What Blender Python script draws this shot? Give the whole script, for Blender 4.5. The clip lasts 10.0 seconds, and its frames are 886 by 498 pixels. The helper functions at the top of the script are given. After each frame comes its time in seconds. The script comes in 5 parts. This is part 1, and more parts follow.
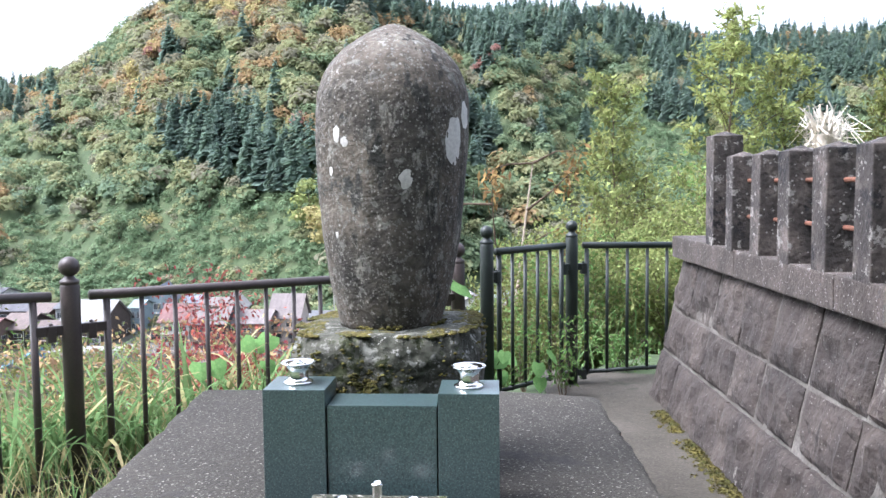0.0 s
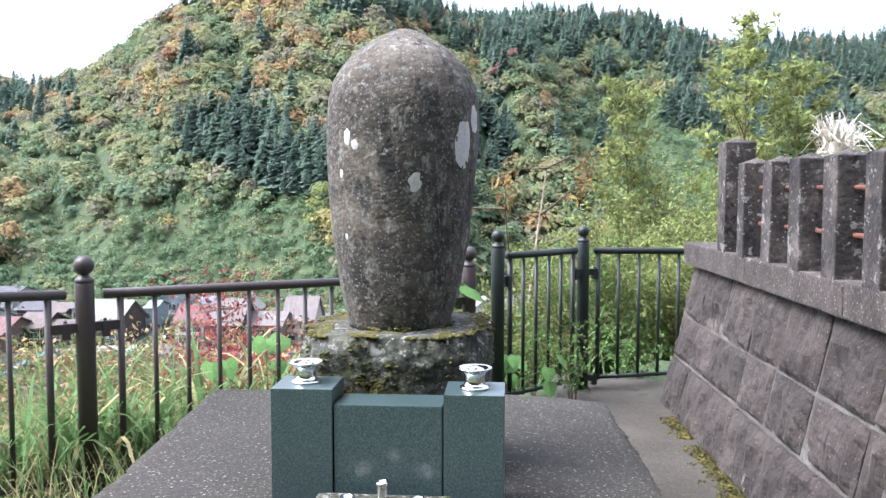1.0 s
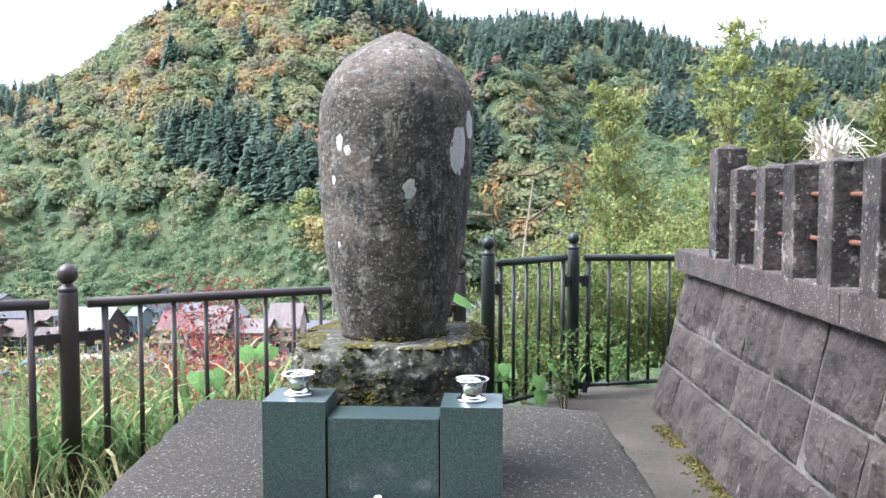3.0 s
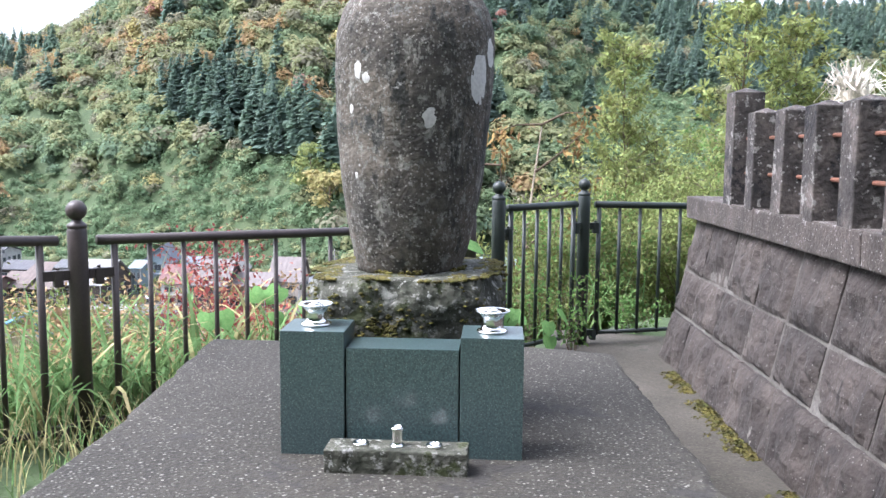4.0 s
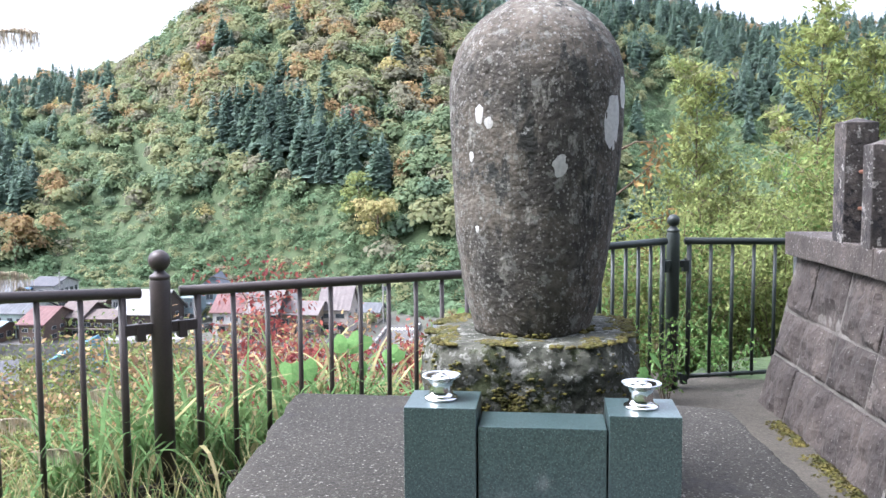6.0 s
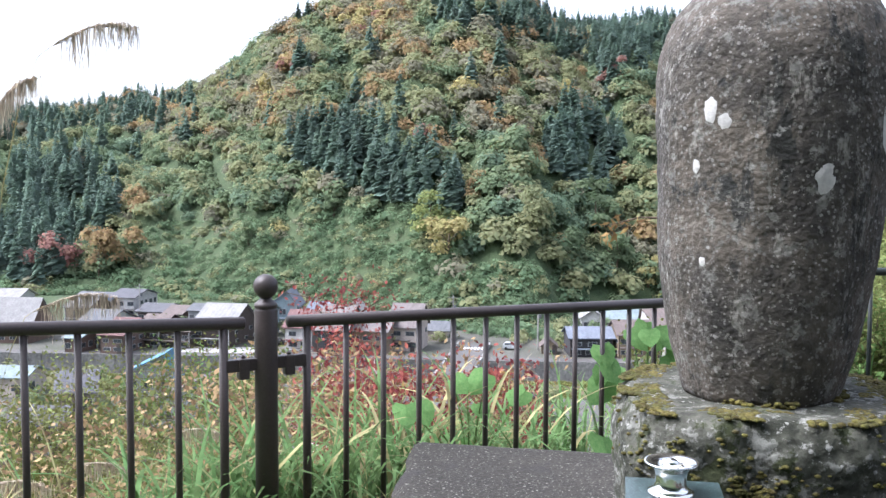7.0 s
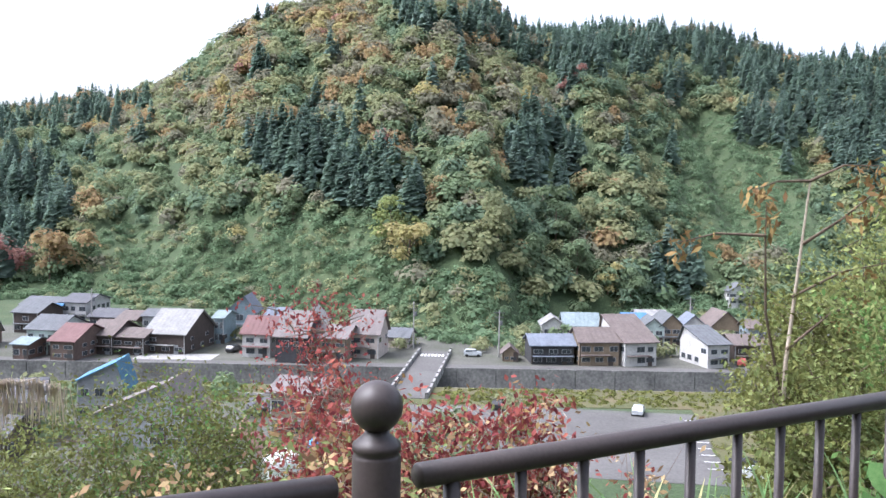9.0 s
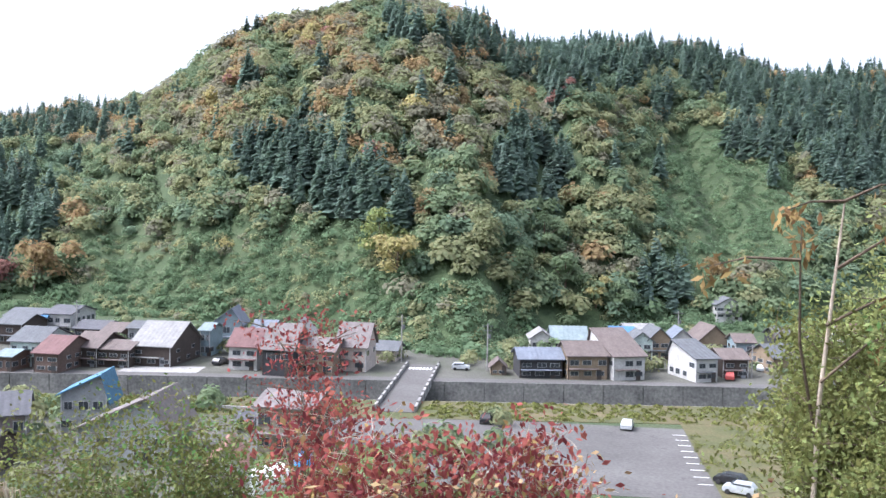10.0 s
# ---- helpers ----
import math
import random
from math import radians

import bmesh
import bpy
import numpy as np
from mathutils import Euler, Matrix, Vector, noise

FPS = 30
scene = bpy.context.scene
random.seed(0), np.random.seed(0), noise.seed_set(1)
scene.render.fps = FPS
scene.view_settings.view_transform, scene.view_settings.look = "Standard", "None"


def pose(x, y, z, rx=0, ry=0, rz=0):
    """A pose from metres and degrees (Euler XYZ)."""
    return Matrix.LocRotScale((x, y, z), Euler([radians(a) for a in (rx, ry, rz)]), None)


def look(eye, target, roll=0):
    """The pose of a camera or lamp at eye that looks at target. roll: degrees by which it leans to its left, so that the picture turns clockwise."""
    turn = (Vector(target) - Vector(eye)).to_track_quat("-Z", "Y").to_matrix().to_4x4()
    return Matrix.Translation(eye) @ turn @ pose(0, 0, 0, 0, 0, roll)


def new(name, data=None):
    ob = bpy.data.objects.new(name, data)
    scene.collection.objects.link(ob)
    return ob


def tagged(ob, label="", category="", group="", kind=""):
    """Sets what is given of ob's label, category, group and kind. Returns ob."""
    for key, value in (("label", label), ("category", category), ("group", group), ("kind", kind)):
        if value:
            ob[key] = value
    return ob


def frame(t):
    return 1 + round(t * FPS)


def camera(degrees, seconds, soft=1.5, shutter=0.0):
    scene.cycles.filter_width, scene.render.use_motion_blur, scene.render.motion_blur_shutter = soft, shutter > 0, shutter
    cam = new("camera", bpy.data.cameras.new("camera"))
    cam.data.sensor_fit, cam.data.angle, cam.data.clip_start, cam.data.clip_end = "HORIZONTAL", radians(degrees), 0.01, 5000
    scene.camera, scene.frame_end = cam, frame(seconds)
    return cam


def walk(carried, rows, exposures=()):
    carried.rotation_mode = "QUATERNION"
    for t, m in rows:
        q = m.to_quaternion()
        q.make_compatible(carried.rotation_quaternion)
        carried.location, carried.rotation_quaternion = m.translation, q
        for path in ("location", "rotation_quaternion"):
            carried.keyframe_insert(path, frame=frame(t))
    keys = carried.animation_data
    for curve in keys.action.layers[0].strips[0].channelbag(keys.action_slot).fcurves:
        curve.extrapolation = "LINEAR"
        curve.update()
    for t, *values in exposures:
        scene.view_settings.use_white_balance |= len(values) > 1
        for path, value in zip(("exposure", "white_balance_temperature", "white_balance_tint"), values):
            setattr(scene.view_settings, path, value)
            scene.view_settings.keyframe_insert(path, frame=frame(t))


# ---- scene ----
cam = camera(53.8, 10.0)
PATH = [
    (0, (0.562, -2.026, 0.782), (0.439, -0.035, 0.632), -0.6),
    (0.5, (0.584, -2.048, 0.78), (0.443, -0.059, 0.634), -0.3),
    (1, (0.58, -2.046, 0.779), (0.424, -0.057, 0.639), 0.0),
    (1.5, (0.568, -2.025, 0.779), (0.412, -0.035, 0.646), 0.3),
    (2, (0.561, -1.999, 0.786), (0.424, -0.008, 0.654), 0.3),
    (3.5, (0.531, -1.996, 0.765), (0.413, -0.003, 0.642), 0.0),
    (4, (0.501, -1.962, 0.714), (0.377, 0.022, 0.488), 0.5),
    (4.5, (0.477, -1.835, 0.683), (0.347, 0.131, 0.344), 1.1),
    (5, (0.473, -1.66, 0.709), (0.351, 0.305, 0.353), 1.1),
    (5.5, (0.417, -1.695, 0.743), (0.297, 0.288, 0.507), 0.7),
    (6, (0.291, -1.759, 0.771), (0.059, 0.221, 0.606), -0.4),
    (6.2, (0.241, -1.722, 0.769), (-0.006, 0.255, 0.604), -0.3),
    (7.3, (-0.152, -1.123, 0.762), (-0.569, 0.829, 0.65), 0.3),
    (7.5, (-0.249, -0.986, 0.768), (-0.635, 0.972, 0.632), -0.0),
    (8, (-0.469, -0.636, 0.753), (-0.858, 1.321, 0.613), 0.9),
    (8.5, (-0.687, -0.311, 0.765), (-1.042, 1.655, 0.657), 0.5),
    (9, (-0.84, 0.037, 0.781), (-1.137, 2.012, 0.673), 0.8),
    (9.5, (-0.928, 0.361, 0.789), (-1.22, 2.337, 0.692), 1.5),
    (10, (-1.061, 0.496, 0.829), (-1.331, 2.476, 0.75), 1.1),
]
walk(cam, [(t, look(eye, target, roll)) for t, eye, target, roll in PATH],
     exposures=((0, 1.74, 5720, 15), (6.2, 1.74, 5720, 15), (7.3, 1.3, 5720, 15), (10, 1.28, 5720, 15)))

# ---- world and light: a bright, even overcast sky ----
world = bpy.data.worlds.new("overcast_sky")
scene.world = world
world.use_nodes = True
wn, wl = world.node_tree.nodes, world.node_tree.links
sky = wn.new("ShaderNodeTexSky")
sky.sky_type, sky.sun_disc = "NISHITA", False
sky.sun_elevation, sky.sun_rotation = radians(58), radians(-100)
sky.air_density, sky.dust_density, sky.ozone_density = 1.0, 6.0, 0.6
pale = wn.new("ShaderNodeHueSaturation")
pale.inputs["Saturation"].default_value = 0.4
wl.new(sky.outputs["Color"], pale.inputs["Color"])
wl.new(pale.outputs["Color"], wn["Background"].inputs["Color"])
wn["Background"].inputs["Strength"].default_value = 0.21
sun = new("sun", bpy.data.lights.new("sun", "SUN"))
sun.data.energy, sun.data.angle, sun.data.color = 1.3, radians(35), (1.0, 0.97, 0.93)
sun.matrix_world = look((-12, -5, 17), (0, 0, 0))


# ---- materials ----
def material(name, stops, scale=4.0, fine=60.0, fine_amount=0.35, rough=0.85, metal=0.0, bump=0.2, bump_scale=None,
             specks=None, blotch=None, tint=0.0, island=0.0, translucent=0.0, spread=0.5):
    """A surface of several colours: a broad noise picks along stops, a fine noise varies the value. specks: (scale, size, colour)."""
    m = bpy.data.materials.new(name)
    m.use_nodes = True
    n, l = m.node_tree.nodes, m.node_tree.links
    b = n["Principled BSDF"]
    b.inputs["Roughness"].default_value, b.inputs["Metallic"].default_value = rough, metal
    b.inputs["Specular IOR Level"].default_value = 0.08 if translucent else 0.35
    co = n.new("ShaderNodeTexCoord").outputs["Object"]
    broad = n.new("ShaderNodeTexNoise")
    broad.inputs["Scale"].default_value, broad.inputs["Detail"].default_value = scale, 5
    broad.inputs["Roughness"].default_value = 0.6
    l.new(co, broad.inputs["Vector"])
    ramp = n.new("ShaderNodeValToRGB")
    while len(ramp.color_ramp.elements) < len(stops):
        ramp.color_ramp.elements.new(0.5)
    for i, c in enumerate(stops):
        e = ramp.color_ramp.elements[i]
        e.position = 0.5 - spread / 2 + spread * i / max(1, len(stops) - 1)
        e.color = (*c, 1)
    l.new(broad.outputs["Fac"], ramp.inputs["Fac"])
    colour = ramp.outputs["Color"]
    grain = n.new("ShaderNodeTexNoise")
    grain.inputs["Scale"].default_value, grain.inputs["Detail"].default_value = fine, 3
    l.new(co, grain.inputs["Vector"])
    if specks:
        for size, reach, c in specks:
            v = n.new("ShaderNodeTexVoronoi")
            v.inputs["Scale"].default_value = size
            l.new(co, v.inputs["Vector"])
            wob = n.new("ShaderNodeMath")
            wob.operation = "MULTIPLY_ADD"
            l.new(grain.outputs["Fac"], wob.inputs[0])
            wob.inputs[1].default_value = 0.5
            l.new(v.outputs["Distance"], wob.inputs[2])
            step = n.new("ShaderNodeMapRange")
            step.inputs["From Min"].default_value, step.inputs["From Max"].default_value = reach + 0.25, reach + 0.2
            l.new(wob.outputs[0], step.inputs["Value"])
            pick = n.new("ShaderNodeMix")
            pick.data_type = "RGBA"
            l.new(step.outputs["Result"], pick.inputs["Factor"])
            l.new(colour, pick.inputs["A"])
            pick.inputs["B"].default_value = (*c, 1)
            colour = pick.outputs["Result"]
    for size, edge, c, *tall in blotch or ():
        v = n.new("ShaderNodeTexNoise")
        v.inputs["Scale"].default_value, v.inputs["Detail"].default_value, v.inputs["Roughness"].default_value = size, 8, 0.72
        run = n.new("ShaderNodeMapping")
        run.inputs["Scale"].default_value = (1, 1, tall[0] if tall else 1)
        l.new(co, run.inputs["Vector"])
        l.new(run.outputs["Vector"], v.inputs["Vector"])
        step = n.new("ShaderNodeMapRange")
        step.inputs["From Min"].default_value, step.inputs["From Max"].default_value = edge, edge + 0.035
        l.new(v.outputs["Fac"], step.inputs["Value"])
        pick = n.new("ShaderNodeMix")
        pick.data_type = "RGBA"
        l.new(step.outputs["Result"], pick.inputs["Factor"])
        l.new(colour, pick.inputs["A"])
        pick.inputs["B"].default_value = (*c, 1)
        colour = pick.outputs["Result"]
    hsv = n.new("ShaderNodeHueSaturation")
    l.new(colour, hsv.inputs["Color"])
    val = n.new("ShaderNodeMapRange")
    val.inputs["To Min"].default_value, val.inputs["To Max"].default_value = 1 - fine_amount, 1 + fine_amount
    val.inputs["From Min"].default_value, val.inputs["From Max"].default_value = 0.25, 0.75
    l.new(grain.outputs["Fac"], val.inputs["Value"])
    value = val.outputs["Result"]
    if island:
        g = n.new("ShaderNodeNewGeometry")
        r = n.new("ShaderNodeMapRange")
        r.inputs["To Min"].default_value, r.inputs["To Max"].default_value = 1 - island, 1 + island
        l.new(g.outputs["Random Per Island"], r.inputs["Value"])
        mul = n.new("ShaderNodeMath")
        mul.operation = "MULTIPLY"
        l.new(value, mul.inputs[0])
        l.new(r.outputs["Result"], mul.inputs[1])
        value = mul.outputs[0]
        hue = n.new("ShaderNodeMapRange")
        hue.inputs["To Min"].default_value, hue.inputs["To Max"].default_value = 0.485, 0.515
        l.new(g.outputs["Random Per Island"], hue.inputs["Value"])
        l.new(hue.outputs["Result"], hsv.inputs["Hue"])
    if tint:
        o = n.new("ShaderNodeObjectInfo")
        r = n.new("ShaderNodeMapRange")
        r.inputs["To Min"].default_value, r.inputs["To Max"].default_value = 1 - tint, 1 + tint
        l.new(o.outputs["Random"], r.inputs["Value"])
        mul = n.new("ShaderNodeMath")
        mul.operation = "MULTIPLY"
        l.new(value, mul.inputs[0])
        l.new(r.outputs["Result"], mul.inputs[1])
        value = mul.outputs[0]
    l.new(value, hsv.inputs["Value"])
    l.new(hsv.outputs["Color"], b.inputs["Base Color"])
    if bump:
        relief = n.new("ShaderNodeTexNoise")
        relief.inputs["Scale"].default_value, relief.inputs["Detail"].default_value = bump_scale or fine, 6
        l.new(co, relief.inputs["Vector"])
        bp = n.new("ShaderNodeBump")
        bp.inputs["Strength"].default_value, bp.inputs["Distance"].default_value = bump, 0.6 / (bump_scale or fine)
        l.new(relief.outputs["Fac"], bp.inputs["Height"])
        l.new(bp.outputs["Normal"], b.inputs["Normal"])
    if translucent:
        tr = n.new("ShaderNodeBsdfTranslucent")
        l.new(hsv.outputs["Color"], tr.inputs["Color"])
        mix = n.new("ShaderNodeMixShader")
        mix.inputs[0].default_value = translucent
        l.new(b.outputs[0], mix.inputs[1])
        l.new(tr.outputs[0], mix.inputs[2])
        l.new(mix.outputs[0], n["Material Output"].inputs["Surface"])
    return m


CONCRETE = material("washed_concrete", [(0.015, 0.0135, 0.0100), (0.025, 0.0225, 0.0172), (0.039, 0.035, 0.027)], 1.4, 60, 0.5, 0.92, 0, 0.8, 90,
                    specks=[(120, 0.26, (0.062, 0.058, 0.048)), (70, 0.24, (0.12, 0.114, 0.099)), (42, 0.15, (0.23, 0.22, 0.195))],
                    blotch=[(3.0, 0.58, (0.026, 0.024, 0.021)), (7, 0.64, (0.085, 0.079, 0.07))])
EDGE = material("broken_concrete_edge", [(0.038, 0.035, 0.027), (0.099, 0.084, 0.067), (0.182, 0.153, 0.128)], 9, 60, 0.35, 0.95, 0, 0.7, 40)
PATHC = material("path_concrete", [(0.026, 0.024, 0.018), (0.045, 0.040, 0.031), (0.064, 0.057, 0.046)], 3, 90, 0.4, 0.92, 0, 0.6, 70,
                 specks=[(70, 0.16, (0.13, 0.12, 0.1))], blotch=[(4, 0.6, (0.03, 0.03, 0.02)), (12, 0.66, (0.1, 0.094, 0.08))])
PALECON = material("pale_concrete", [(0.2, 0.195, 0.185), (0.3, 0.29, 0.275)], 0.5, 4, 0.2, 0.92, 0, 0.2, 8)
GRANITE = material("green_granite", [(0.030, 0.050, 0.051), (0.047, 0.072, 0.073)], 4, 190, 0.75, 0.28, 0, 0.0,
                   specks=[(230, 0.28, (0.1, 0.138, 0.132)), (130, 0.15, (0.2, 0.235, 0.228))])
GRANITE.node_tree.nodes["Principled BSDF"].inputs["Specular IOR Level"].default_value = 0.75
STEEL = material("polished_steel", [(0.78, 0.78, 0.76), (0.85, 0.85, 0.83)], 5, 50, 0.05, 0.12, 1.0, 0.0)
EGGSTONE = material("weathered_stone", [(0.030, 0.028, 0.025), (0.056, 0.050, 0.042), (0.092, 0.079, 0.063), (0.13, 0.114, 0.093)], 5.5, 55, 0.45, 0.95, 0, 1.0, 90,
                    specks=[(85, 0.25, (0.18, 0.172, 0.153)), (38, 0.12, (0.24, 0.237, 0.217))],
                    blotch=[(9, 0.57, (0.032, 0.032, 0.028), 0.25), (18, 0.6, (0.17, 0.162, 0.14), 0.3), (24, 0.57, (0.14, 0.136, 0.12)), (60, 0.59, (0.18, 0.174, 0.157)), (5, 0.6, (0.028, 0.029, 0.026)), (11, 0.63, (0.25, 0.246, 0.226))], spread=0.42)
BASESTONE = material("lichen_stone", [(0.016, 0.017, 0.011), (0.035, 0.037, 0.026), (0.070, 0.070, 0.055), (0.133, 0.133, 0.114)], 12, 60, 0.35, 0.95, 0, 0.9, 40,
                     specks=[(40, 0.16, (0.24, 0.24, 0.22))], blotch=[(20, 0.55, (0.15, 0.15, 0.132)), (45, 0.58, (0.22, 0.22, 0.2)), (12, 0.56, (0.03, 0.036, 0.014))], spread=0.4)
LICHEN = material("white_lichen", [(0.4, 0.39, 0.37), (0.52, 0.51, 0.48)], 20, 120, 0.15, 0.95, 0, 0.3, 120)
MOSS = material("moss", [(0.026, 0.032, 0.007), (0.068, 0.060, 0.015), (0.128, 0.105, 0.026)], 14, 200, 0.4, 1.0, 0, 0.8, 150, island=0.3)
WALLSTONE = material("wall_stone", [(0.019, 0.016, 0.0145), (0.038, 0.031, 0.027), (0.066, 0.054, 0.046)], 5, 70, 0.3, 0.92, 0, 0.8, 26, tint=0.18,
                     specks=[(60, 0.14, (0.19, 0.18, 0.17))], blotch=[(9, 0.63, (0.05, 0.046, 0.042)), (22, 0.66, (0.2, 0.19, 0.172)), (8, 0.6, (0.022, 0.019, 0.017), 0.3), (5, 0.68, (0.16, 0.15, 0.135), 0.35)])
COPING = material("coping_stone", [(0.025, 0.021, 0.018), (0.053, 0.044, 0.038), (0.088, 0.072, 0.063)], 6, 80, 0.3, 0.92, 0, 0.6, 60,
                  specks=[(60, 0.18, (0.22, 0.21, 0.2))], blotch=[(14, 0.62, (0.2, 0.19, 0.18)), (6, 0.6, (0.045, 0.042, 0.04))])
MORTAR = material("mortar", [(0.045, 0.04, 0.034), (0.085, 0.078, 0.068), (0.14, 0.131, 0.118)], 7, 90, 0.35, 0.95, 0, 0.5, 70)
POSTSTONE = material("fence_post_stone", [(0.015, 0.013, 0.013), (0.044, 0.038, 0.034), (0.127, 0.106, 0.093)], 7, 60, 0.35, 0.92, 0, 0.6, 50,
                     specks=[(36, 0.17, (0.2, 0.19, 0.18))], blotch=[(13, 0.58, (0.2, 0.19, 0.175)), (5, 0.56, (0.014, 0.013, 0.014))], tint=0.12)
RUST = material("rusty_iron", [(0.1, 0.045, 0.03), (0.19, 0.085, 0.055)], 20, 120, 0.3, 0.85, 0.2, 0.3)
BROWN = material("brown_paint", [(0.04, 0.032, 0.03), (0.055, 0.043, 0.04)], 6, 140, 0.15, 0.42, 0, 0.06, 300)
GREEN = material("dark_green_paint", [(0.012, 0.017, 0.015), (0.022, 0.028, 0.025)], 6, 140, 0.2, 0.4, 0, 0.06, 300)
WEEDWHITE = material("bleached_straw", [(0.55, 0.5, 0.42), (0.7, 0.66, 0.58)], 20, 60, 0.15, 0.9, island=0.15)
SOIL = material("hillside_ground", [(0.028, 0.046, 0.019), (0.042, 0.064, 0.026), (0.064, 0.076, 0.036)], 0.12, 2.5, 0.4, 0.95, 0, 0.6, 1.2)


def leafy(name, a, b, island=0.35, t=0.3, scale=1.2):
    return material(name, [a, b], scale, scale * 7, 0.2, 0.9, 0, 0, island=island, translucent=t)


L_GREEN = leafy("leaf_green", (0.08, 0.16, 0.05), (0.16, 0.24, 0.075), 0.3, 0.4)
# olive base colour is raised to imitate backlight through the right-hand bushes
L_OLIVE = leafy("leaf_olive_backlit", (0.15, 0.19, 0.07), (0.26, 0.28, 0.11), 0.3, 0.45)
L_YELLOW = leafy("leaf_yellow_green", (0.24, 0.29, 0.1), (0.38, 0.4, 0.16), 0.3, 0.5)
L_BUSH = leafy("leaf_bush", (0.1, 0.115, 0.035), (0.18, 0.18, 0.06), 0.3, 0.35)
L_RED = leafy("leaf_red", (0.17, 0.04, 0.038), (0.31, 0.09, 0.08), 0.4, 0.35)
L_TAN = leafy("leaf_dry", (0.29, 0.19, 0.1), (0.42, 0.3, 0.18))
L_RUST = leafy("leaf_rust", (0.2, 0.125, 0.05), (0.3, 0.205, 0.095))
L_KUDZU = leafy("leaf_broad", (0.115, 0.22, 0.07), (0.195, 0.31, 0.115), 0.25, 0.45, 9)
GRASS = leafy("grass_blade", (0.1, 0.185, 0.065), (0.21, 0.3, 0.13), 0.35, 0.45, 3)
STRAW = leafy("grass_straw", (0.3, 0.27, 0.13), (0.42, 0.38, 0.2), 0.3)
PLUME = leafy("seed_plume", (0.42, 0.34, 0.25), (0.6, 0.52, 0.42), 0.25, 0.3)
BARK = material("bark", [(0.07, 0.05, 0.035), (0.16, 0.12, 0.085)], 8, 60, 0.3, 0.95, 0, 0.5)
PALEBARK = material("pale_bark", [(0.25, 0.2, 0.15), (0.42, 0.36, 0.29)], 8, 60, 0.25, 0.9, 0, 0.3)
# haze put into the colour: paler, greyer, bluer foliage; high translucency lifts its shadows
F_CEDAR = leafy("hazed_cedar_needles", (0.115, 0.172, 0.132), (0.16, 0.218, 0.168), 0.12, 0.5, 0.12)
F_CEDAR2 = leafy("hazed_cedar_needles_blue", (0.13, 0.19, 0.155), (0.175, 0.232, 0.19), 0.12, 0.5, 0.12)
F_DEEP = leafy("hazed_wood_deep_green", (0.125, 0.185, 0.125), (0.18, 0.235, 0.15), 0.12, 0.5, 0.12)
F_GREEN = leafy("hazed_wood_green", (0.145, 0.197, 0.112), (0.2, 0.25, 0.143), 0.12, 0.5, 0.12)
F_OLIVE = leafy("hazed_wood_olive", (0.205, 0.228, 0.125), (0.285, 0.29, 0.155), 0.12, 0.5, 0.12)
F_YELLOW = leafy("hazed_wood_yellow", (0.31, 0.28, 0.13), (0.41, 0.36, 0.17), 0.12, 0.5, 0.15)
F_RUST = leafy("hazed_wood_rust", (0.265, 0.2, 0.11), (0.35, 0.255, 0.135), 0.12, 0.5, 0.15)
F_RED = leafy("hazed_wood_red", (0.27, 0.15, 0.13), (0.36, 0.2, 0.17), 0.12, 0.5, 0.15)
F_VINE = leafy("vine_cover", (0.12, 0.185, 0.105), (0.17, 0.23, 0.13), 0.12, 0.5, 0.1)
F_BROWN = leafy("hazed_bare_brown_wood", (0.2, 0.197, 0.142), (0.26, 0.25, 0.175), 0.12, 0.5, 0.12)


def paint(name, c, rough=0.8, metal=0.0, scale=0.6, v=0.22, streak=3.0):
    return material(name, [tuple(k * (1 - v) for k in c), c, tuple(min(0.85, k * (1 + v)) for k in c)], scale, streak, 0.18, rough, metal, 0.15, 6)


W_DARK, W_BROWN, W_WHITE, W_GREY = paint("wall_dark_timber", (0.055, 0.042, 0.036)), paint("wall_brown_timber", (0.11, 0.075, 0.06)), paint("wall_white", (0.410, 0.402, 0.385)), paint("wall_grey", (0.221, 0.230, 0.238))
W_PALE, W_TEAL, W_BLACK, W_CREAM = paint("wall_pale_green", (0.36, 0.42, 0.39)), paint("wall_blue_grey", (0.17, 0.22, 0.24)), paint("wall_black_timber", (0.035, 0.035, 0.038)), paint("wall_cream", (0.410, 0.353, 0.312))
W_WOOD, W_MAUVE, W_TAN = paint("wall_tan_timber", (0.205, 0.156, 0.107)), paint("wall_mauve", (0.180, 0.152, 0.148)), paint("wall_beige", (0.205, 0.180, 0.135))
R_GREY, R_DARK, R_BLUE, R_RED = paint("roof_grey", (0.092, 0.096, 0.102), 0.85), paint("roof_dark", (0.081, 0.081, 0.089), 0.85), paint("roof_blue_sheet", (0.059, 0.148, 0.281), 0.85), paint("roof_red", (0.126, 0.070, 0.067), 0.85)
R_BROWN, R_PALE, R_PINK, R_SLATE = paint("roof_brown", (0.111, 0.089, 0.081), 0.85), paint("roof_pale", (0.2, 0.196, 0.19), 0.85), paint("roof_pinkish", (0.141, 0.122, 0.117), 0.85), paint("roof_slate", (0.126, 0.141, 0.170), 0.85)
R_TEAL, R_BLUE2, R_SALMON = paint("roof_teal", (0.163, 0.200, 0.207), 0.85), paint("roof_blue_metal", (0.074, 0.163, 0.244), 0.85), paint("roof_salmon", (0.222, 0.118, 0.096), 0.85)
PANE = material("window_glass", [(0.03, 0.034, 0.04), (0.07, 0.078, 0.085)], 2, 20, 0.2, 0.15, 0, 0)
TRIM = paint("pale_trim", (0.36, 0.36, 0.35))
